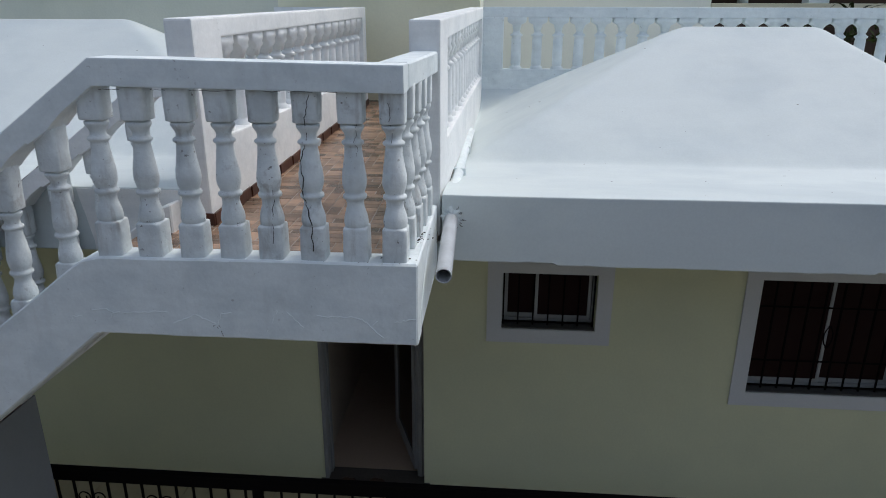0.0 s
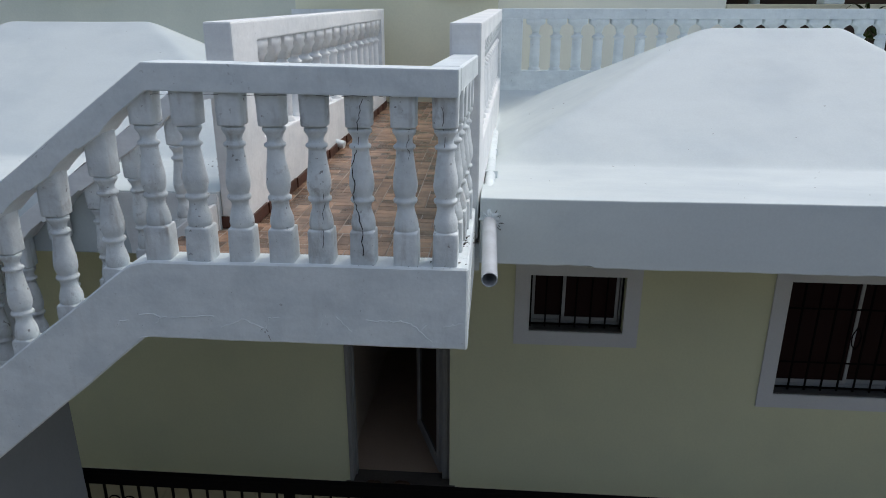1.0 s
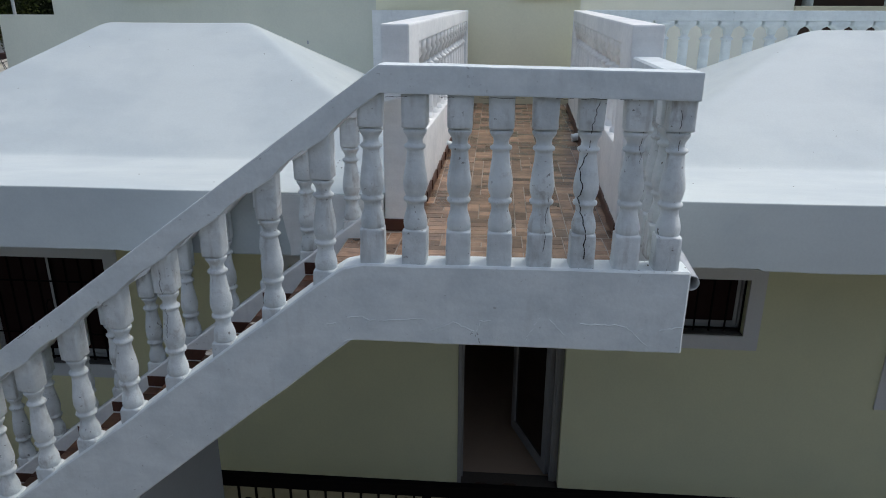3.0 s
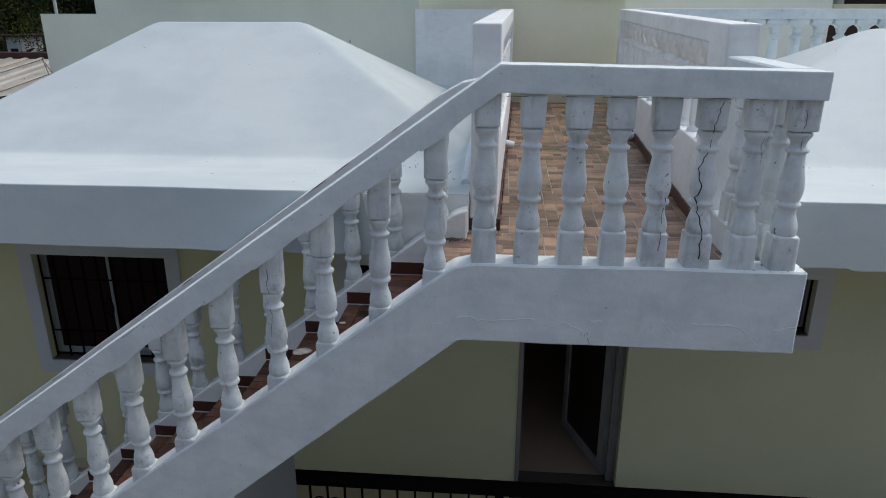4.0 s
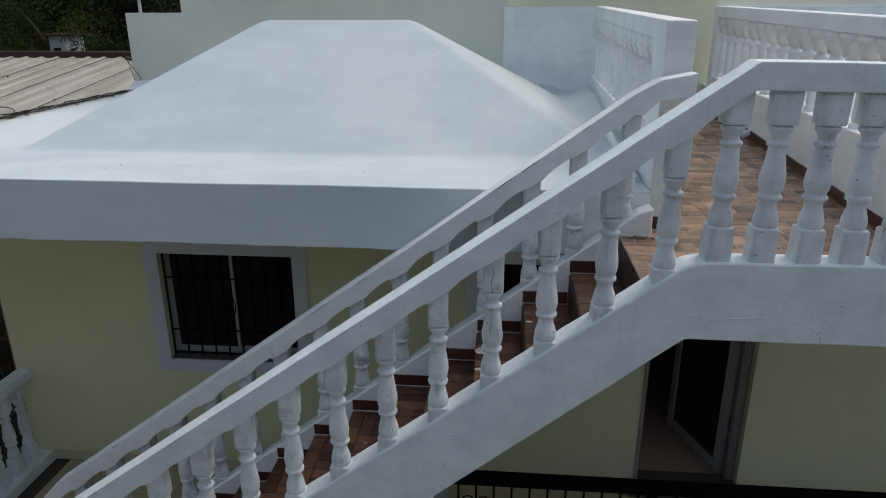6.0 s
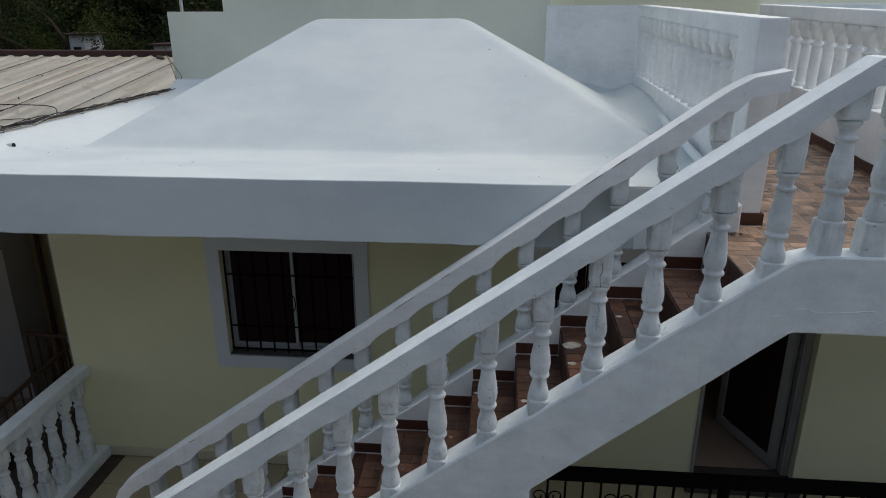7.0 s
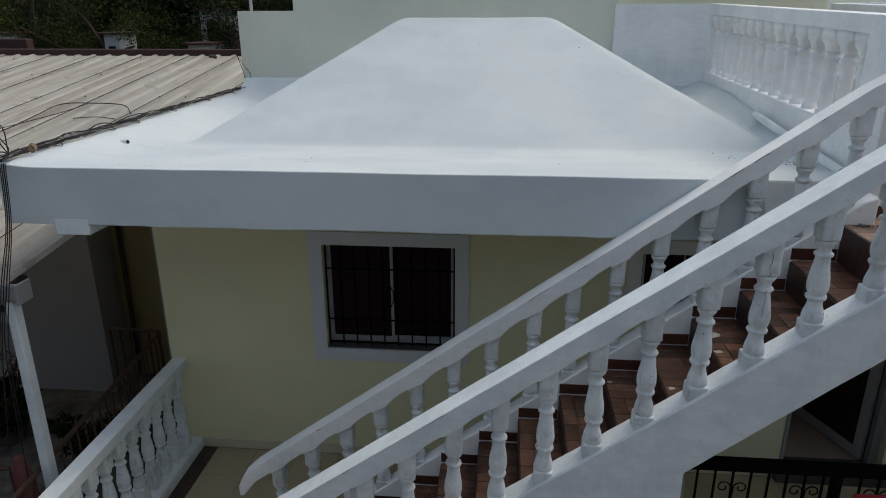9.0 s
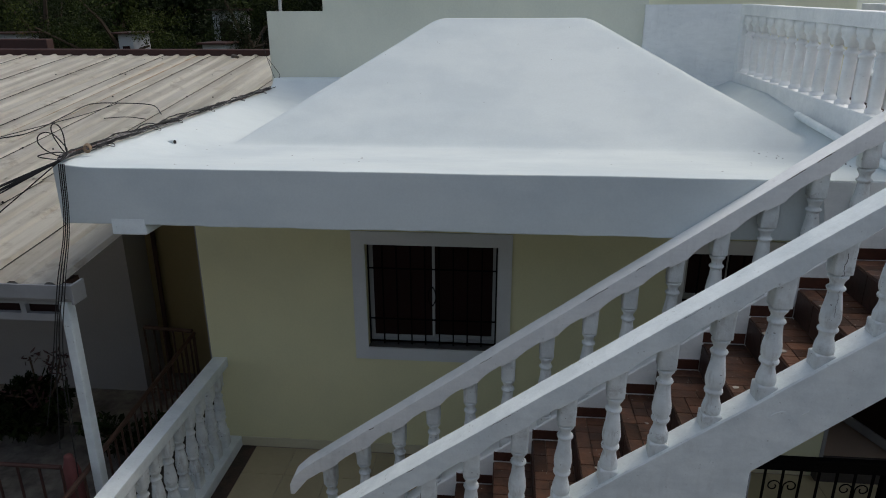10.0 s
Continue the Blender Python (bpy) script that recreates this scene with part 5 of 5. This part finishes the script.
for end, sag, r in (((1.0, 6.6, 1.75), 0.05, 0.009), ((1.0, 6.5, 1.55), 0.06, 0.010), ((1.2, 6.4, 1.40), 0.03, 0.005), ((2.2, 6.7, 1.3), 0.03, 0.004)):
    mid = [(knot[i] + end[i]) / 2 for i in range(3)]
    mid[2] -= sag
    cable([knot, mid, end], r)
cable([(-0.6, 8.9, 2.482), (0.8, 9.5, 2.562), (1.83, 10.13, 2.652), (2.05, 10.41, 2.692), (2.07, 11.03, 2.782), (2.08, 11.55, 2.852), (2.48, 11.61, 2.862), (2.95, 11.52, 2.852), (3.25, 11.15, 2.792)], 0.007)
cable([(1.83, 10.15, 2.667), (2.3, 11.0, 2.792), (2.45, 11.55, 2.862)], 0.005)
cable([(2.62, 10.93, 2.767), (2.89, 10.99, 2.777), (3.18, 10.9, 2.767)], 0.005)
cable([(4.56, 11.7, 3.16), (4.50, 11.75, 3.3), (4.42, 11.78, 3.55), (4.40, 11.8, 3.75)], 0.004)
cable([(4.56, 11.7, 3.16), (4.62, 11.72, 3.22), (4.52, 11.74, 3.36), (4.47, 11.77, 3.42)], 0.004)
coil = thing("tape_coil", "small brown coil of tape among the cables", "coil")
bm = bmesh.new()
for k in range(3):
    pts = [(4.655 + 0.024 * math.cos(a), 7.36 + 0.008 * k, 3.112 + 0.024 * math.sin(a) + 0.004 * k) for a in (2 * math.pi * q / 14 for q in range(15))]
    bm_tube(pts, 0.006, 6, bm)
part("ring", bm, ROPE, coil)
pin = thing("antenna_pipe", "thin pale pipe standing on the low wall", "pipe")
part("tube", bm_tube([(4.62, 11.95, 3.99), (4.62, 11.95, 5.2)], 0.02, 8), ALU, pin)


# ---- plants ----
def leaves(centres, n, spread, size, seed, droop=0.0):
    """Many small pointed leaves round some centres, facing outwards and up."""
    rng = np.random.default_rng(seed)
    c = np.repeat(np.array(centres), n, axis=0)

    def unit(v):
        return v / (np.linalg.norm(v, axis=1, keepdims=True) + 1e-6)
    d = unit(rng.normal(size=c.shape))
    p = c + d * spread * rng.uniform(0.3, 1.0, (len(c), 1)) * np.array((1, 1, 0.75))
    a = rng.normal(size=c.shape) + d * 0.8
    a[:, 2] -= droop
    a = unit(a)
    b = unit(np.cross(a, rng.normal(size=c.shape)))
    s = size * rng.uniform(0.6, 1.3, (len(c), 1))
    v = np.stack((p - b * s * 0.28, p - a * s * 0.3, p + a * s * 0.5 + b * s * 0.25, p + a * s), axis=1).reshape(-1, 3)
    return v.tolist(), np.arange(len(v)).reshape(-1, 4).tolist()


def leaf_part(name, centres, n, spread, size, seed, mat, parent, droop=0.0):
    me = bpy.data.meshes.new(name)
    v, f = leaves(centres, n, spread, size, seed, droop=droop)
    me.from_pydata(v, [], f)
    me.materials.append(mat)
    ob = new(name, me)
    ob.parent = parent
    return ob


def tree(x, y, h, w, seed, mat, label, n=150, size=0.085, clump=0.62):
    rng = random.Random(seed)
    t = thing("tree", label, "tree", group="trees behind the houses")
    bm = bmesh.new()
    lean = rng.uniform(-0.4, 0.4)
    top = Vector((x + lean, y, h * 0.62))
    bm_tube([(x, y, -0.3), (x + lean * 0.3, y, h * 0.25), top], 0.22, 8, bm, taper=0.45)
    centres = []
    for k in range(9):
        a = rng.uniform(0, 2 * math.pi)
        r = w * rng.uniform(0.5, 1.0)
        tip = Vector((x + lean + r * math.cos(a), y + r * math.sin(a), h * rng.uniform(0.35, 0.98)))
        root = Vector((x + lean * 0.6, y, h * rng.uniform(0.22, 0.55)))
        bm_tube([root, root.lerp(tip, 0.5) + Vector((0, 0, 0.25)), tip], 0.07, 5, bm, taper=0.3)
        for q in (0.45, 0.7, 0.9, 1.05):
            c = root.lerp(tip, q)
            for _ in range(2):
                centres.append((c.x + rng.gauss(0, 0.45), c.y + rng.gauss(0, 0.45), c.z + rng.gauss(0, 0.4)))
    part("trunk", bm, BARK, t)
    leaf_part("crown", centres, n, clump, size, seed, mat, t, droop=0.5)
    return t


random.seed(77)
k = 0
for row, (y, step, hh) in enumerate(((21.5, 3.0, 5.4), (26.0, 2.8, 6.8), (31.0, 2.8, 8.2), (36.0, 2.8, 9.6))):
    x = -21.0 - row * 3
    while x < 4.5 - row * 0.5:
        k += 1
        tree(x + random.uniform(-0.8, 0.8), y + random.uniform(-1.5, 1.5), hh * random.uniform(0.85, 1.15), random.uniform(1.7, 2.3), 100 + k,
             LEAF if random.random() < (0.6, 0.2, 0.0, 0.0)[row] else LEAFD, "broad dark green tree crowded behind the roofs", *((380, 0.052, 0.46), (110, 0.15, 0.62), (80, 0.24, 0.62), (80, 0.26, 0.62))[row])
        x += step * random.uniform(0.8, 1.2)
for x, y, w, z, m in ((-6.1, 21.0, 0.45, 3.42, GREYF), (-15.5, 25.0, 2.6, 2.9, CONC), (-0.2, 21.0, 0.30, 3.16, GREYF), (-2.6, 21.0, 0.20, 3.42, GREYF), (-0.8, 23.5, 0.4, 4.0, GREYF)):
    hs = thing("distant_house", "small pale house half hidden among the trees", "house", group="distant houses")
    part("wall", bm_box(x - w, y, -0.2, x + w, y + 0.9, z), m, hs)
    part("roof", bm_box(x - w - 0.1, y - 0.15, z, x + w + 0.1, y + 1.0, z + 0.05, 0.01), FASCIAB, hs)
    part("window", bm_box(x - w * 0.5, y - 0.02, z - 0.9, x + w * 0.5, y - 0.005, z - 0.3), GLASS, hs)


def shrub(x, y, z, h, seed, mat, label, pot=True, size=0.07, leafs=34):
    s = thing("potted_plant" if pot else "shrub", label, "plant")
    rng = random.Random(seed)
    bm = bmesh.new()
    cs = []
    for i in range(7):
        a = rng.uniform(0, 6.28)
        tip = (x + 0.28 * math.cos(a), y + 0.28 * math.sin(a), z + h * rng.uniform(0.6, 1.0))
        bm_tube([(x, y, z + 0.15), ((x + tip[0]) / 2, (y + tip[1]) / 2, z + h * 0.55), tip], 0.010, 5, bm)
        cs += [tip, ((x + tip[0]) / 2, (y + tip[1]) / 2, z + h * 0.5)]
    part("stems", bm, BARK, s)
    leaf_part("foliage", cs, leafs, 0.12, size, seed, mat, s)
    if pot:
        bm = bmesh.new()
        bmesh.ops.create_cone(bm, cap_ends=True, segments=16, radius1=0.13, radius2=0.18, depth=0.3, matrix=Matrix.Translation((x, y, z + 0.15)))
        part("pot", bm, CONC, s)
    return s


shrub(2.95, 8.5, -0.14, 0.98, 3, LEAFR, "reddish leafy plant rising from a dark bush", size=0.05, leafs=18)
shrub(2.95, 8.35, -0.14, 0.62, 12, LEAFD, "low dark green bush in the yard", False, 0.08, 90)
shrub(2.60, 8.45, -0.14, 0.55, 13, LEAFD, "low dark green bush in the yard", False, 0.08, 80)
shrub(4.0, 8.2, -0.14, 0.6, 5, LEAFD, "dark green plant in a grey pot")
shrub(2.4, 7.6, -0.14, 1.5, 6, LEAFD, "tall dark green shrub in the yard", False)
shrub(15.95, 13.2, 2.93, 1.0, 8, LEAF, "green plant behind the rear balustrade")
shrub(16.7, 13.1, 2.93, 1.0, 9, LEAF, "green plant behind the rear balustrade")
palm = thing("palm", "spiky green palm in a pot behind the rear balustrade", "plant")
bm = bmesh.new()
rngp = random.Random(4)
for k in range(26):
    a = rngp.uniform(0, 2 * math.pi)
    reach, lift = rngp.uniform(0.35, 0.65), rngp.uniform(0.02, 0.22)
    base = Vector((16.60, 13.55, 3.95))
    out = Vector((math.cos(a), 0.5 * math.sin(a), 0.0))
    side = Vector((-math.sin(a), math.cos(a), 0.0)) * 0.016
    prev = None
    for q in range(7):
        f = q / 6
        c = base + out * reach * f + Vector((0, 0, lift * math.sin(f * 2.4)))
        w = side * (1.0 - 0.85 * f) * (0.4 + 1.6 * min(f * 3, 1.0))
        pair = (bm.verts.new(c - w), bm.verts.new(c + w + Vector((0, 0, 0.004))))
        if prev:
            bm.faces.new((prev[0], prev[1], pair[1], pair[0]))
        prev = pair
part("fronds", bm, LEAF, palm)
part("trunk", bm_tube([(16.60, 13.55, 2.93), (16.60, 13.55, 3.97)], 0.06, 8), BARK, palm)


# ---- tiles ----
@functools.lru_cache(None)
def tile_data(a, b, mat_name, h):
    bm = bmesh.new()
    c = 0.0022
    lo = [bm.verts.new(p) for p in ((0, 0, -h), (a, 0, -h), (a, b, -h), (0, b, -h))]
    mid = [bm.verts.new(p) for p in ((0, 0, -c), (a, 0, -c), (a, b, -c), (0, b, -c))]
    hi = [bm.verts.new(p) for p in ((c, c, 0), (a - c, c, 0), (a - c, b - c, 0), (c, b - c, 0))]
    for p, q in ((lo, mid), (mid, hi)):
        for i in range(4):
            j = (i + 1) % 4
            bm.faces.new((p[i], p[j], q[j], q[i]))
    bm.faces.new(hi)
    return mesh_of("tile", bm, bpy.data.materials[mat_name])


def lay(x0, y0, x1, y1, cell, gap, rng):
    """Plank tiles in a mixed bond: square cells of four planks and a pair of upright ones. Gives x, y, width, depth."""
    out = []
    ny, nx = int((y1 - y0) / cell) + 1, int((x1 - x0) / cell) + 1
    u = cell / 4
    for j in range(ny):
        for i in range(nx):
            cx, cy = x0 + i * cell, y0 + j * cell
            flip = rng.random() < 0.5
            vx = cx + (0 if flip else 3 * u)
            hx = cx + (u if flip else 0)
            pieces = [(vx, cy, u, 2 * u), (vx, cy + 2 * u, u, 2 * u)]
            for r in range(4):
                if rng.random() < 0.45:
                    k = u * rng.choice((1.0, 2.0))
                    pieces += [(hx, cy + r * u, k, u), (hx + k, cy + r * u, 3 * u - k, u)]
                else:
                    pieces.append((hx, cy + r * u, 3 * u, u))
            for a, b, w, d in pieces:
                a2, b2 = min(a + w, x1), min(b + d, y1)
                if a2 - a > 0.02 and b2 - b > 0.02:
                    out.append((a + gap / 2, b + gap / 2, round(a2 - a - gap, 4), round(b2 - b - gap, 4)))
    return out


TILT_DEG = math.degrees(math.atan(FALL))
rng = random.Random(3)
floor_ob, bed_ob = bpy.data.objects["terrace_floor"], bpy.data.objects["landing_bed"]
far_bm = bmesh.new()
for x0, y0, x1, y1, owner in ((TOP_X, 6.277, 11.405, 7.085, bed_ob), (10.218, 7.09, 11.50, 11.84, floor_ob)):
    for a, b, w, d in lay(x0, y0, x1, y1, 0.30, 0.0055, rng):
        if b < 8.75:
            place("tile", tile_data(w, d, "terracotta_tile", 0.010), owner, pose(a, b, terrace_z(b) - 0.001 + rng.uniform(-0.0015, 0.001), TILT_DEG if b > 7.2 else 0))
        else:
            z = terrace_z(b + d / 2) + rng.uniform(-0.0015, 0.001)
            n0 = len(far_bm.verts)
            bm_box(a, b, z - 0.012, a + w, b + d, z, bm=far_bm)
            far_bm.verts.ensure_lookup_table()
            for v in far_bm.verts[n0:]:
                v.co.z += FALL * (v.co.y - b - d / 2)
tagged(part("far_tiles", far_bm, TILEJ, floor_ob), kind="stuff")
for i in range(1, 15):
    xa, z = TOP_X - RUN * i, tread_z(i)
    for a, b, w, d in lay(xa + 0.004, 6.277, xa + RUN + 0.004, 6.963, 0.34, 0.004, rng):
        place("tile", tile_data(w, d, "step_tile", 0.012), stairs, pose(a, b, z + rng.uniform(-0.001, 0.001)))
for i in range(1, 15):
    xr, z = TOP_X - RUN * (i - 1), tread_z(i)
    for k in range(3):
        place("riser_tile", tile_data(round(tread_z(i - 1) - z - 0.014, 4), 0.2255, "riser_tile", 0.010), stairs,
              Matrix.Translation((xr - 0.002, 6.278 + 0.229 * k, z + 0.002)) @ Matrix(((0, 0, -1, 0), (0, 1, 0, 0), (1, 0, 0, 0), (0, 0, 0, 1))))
    if i < 15:
        place("skirting_tile", tile_data(round(RUN - 0.004, 4), 0.072, "skirting_tile", 0.012), stairs,
              Matrix.Translation((xr - RUN, 6.962, z + 0.002)) @ Matrix(((1, 0, 0, 0), (0, 0, 1, 0), (0, 1, 0, 0), (0, 0, 0, 1))) @ Matrix.Diagonal((1, 1, -1, 1)))


def skirting(x, y, length, along, face, owner, skew=0.0):
    """A run of low brown skirting tiles at a wall's foot."""
    n = max(1, round(length / 0.30))
    s = length / n
    for k in range(n):
        if along == 'y':
            bm_key = tile_data(0.07, round(s - 0.004, 4), "skirting_tile", 0.012)
            if face > 0:
                m = Matrix(((0, 0, 1, 0), (0, 1, 0, 0), (-1, 0, 0, 0), (0, 0, 0, 1)))
                place("skirting_tile", bm_key, owner, Matrix.Translation((x + skew * (k + 0.5) * s, y + k * s, terrace_z(y + k * s) + 0.07)) @ pose(0, 0, 0, TILT_DEG) @ m)
            else:
                m = Matrix(((0, 0, -1, 0), (0, 1, 0, 0), (1, 0, 0, 0), (0, 0, 0, 1)))
                place("skirting_tile", bm_key, owner, Matrix.Translation((x + skew * (k + 0.5) * s, y + k * s, terrace_z(y + k * s))) @ pose(0, 0, 0, TILT_DEG) @ m)
        else:
            bm_key = tile_data(round(s - 0.004, 4), 0.07, "skirting_tile", 0.012)
            m = Matrix(((1, 0, 0, 0), (0, 0, -1, 0), (0, 1, 0, 0), (0, 0, 0, 1)))
            place("skirting_tile", bm_key, owner, Matrix.Translation((x + k * s, y, FLOOR_Z)) @ m)


skirting(10.232, 7.13, 4.36, 'y', 1, floor_ob, 0.0275)
skirting(11.364, 7.13, 4.36, 'y', -1, floor_ob, 0.0304)
skirting(10.055, 7.117, 0.18, 'x', -1, floor_ob)
PORCH_T = tile_data(0.396, 0.396, "porch_tile", 0.008)
for iy in range(7):
    for ix in range(31):
        place("tile", PORCH_T, porch, pose(5.203 + 0.4 * ix, 8.365 - 0.4 * (iy + 1), 0.001))
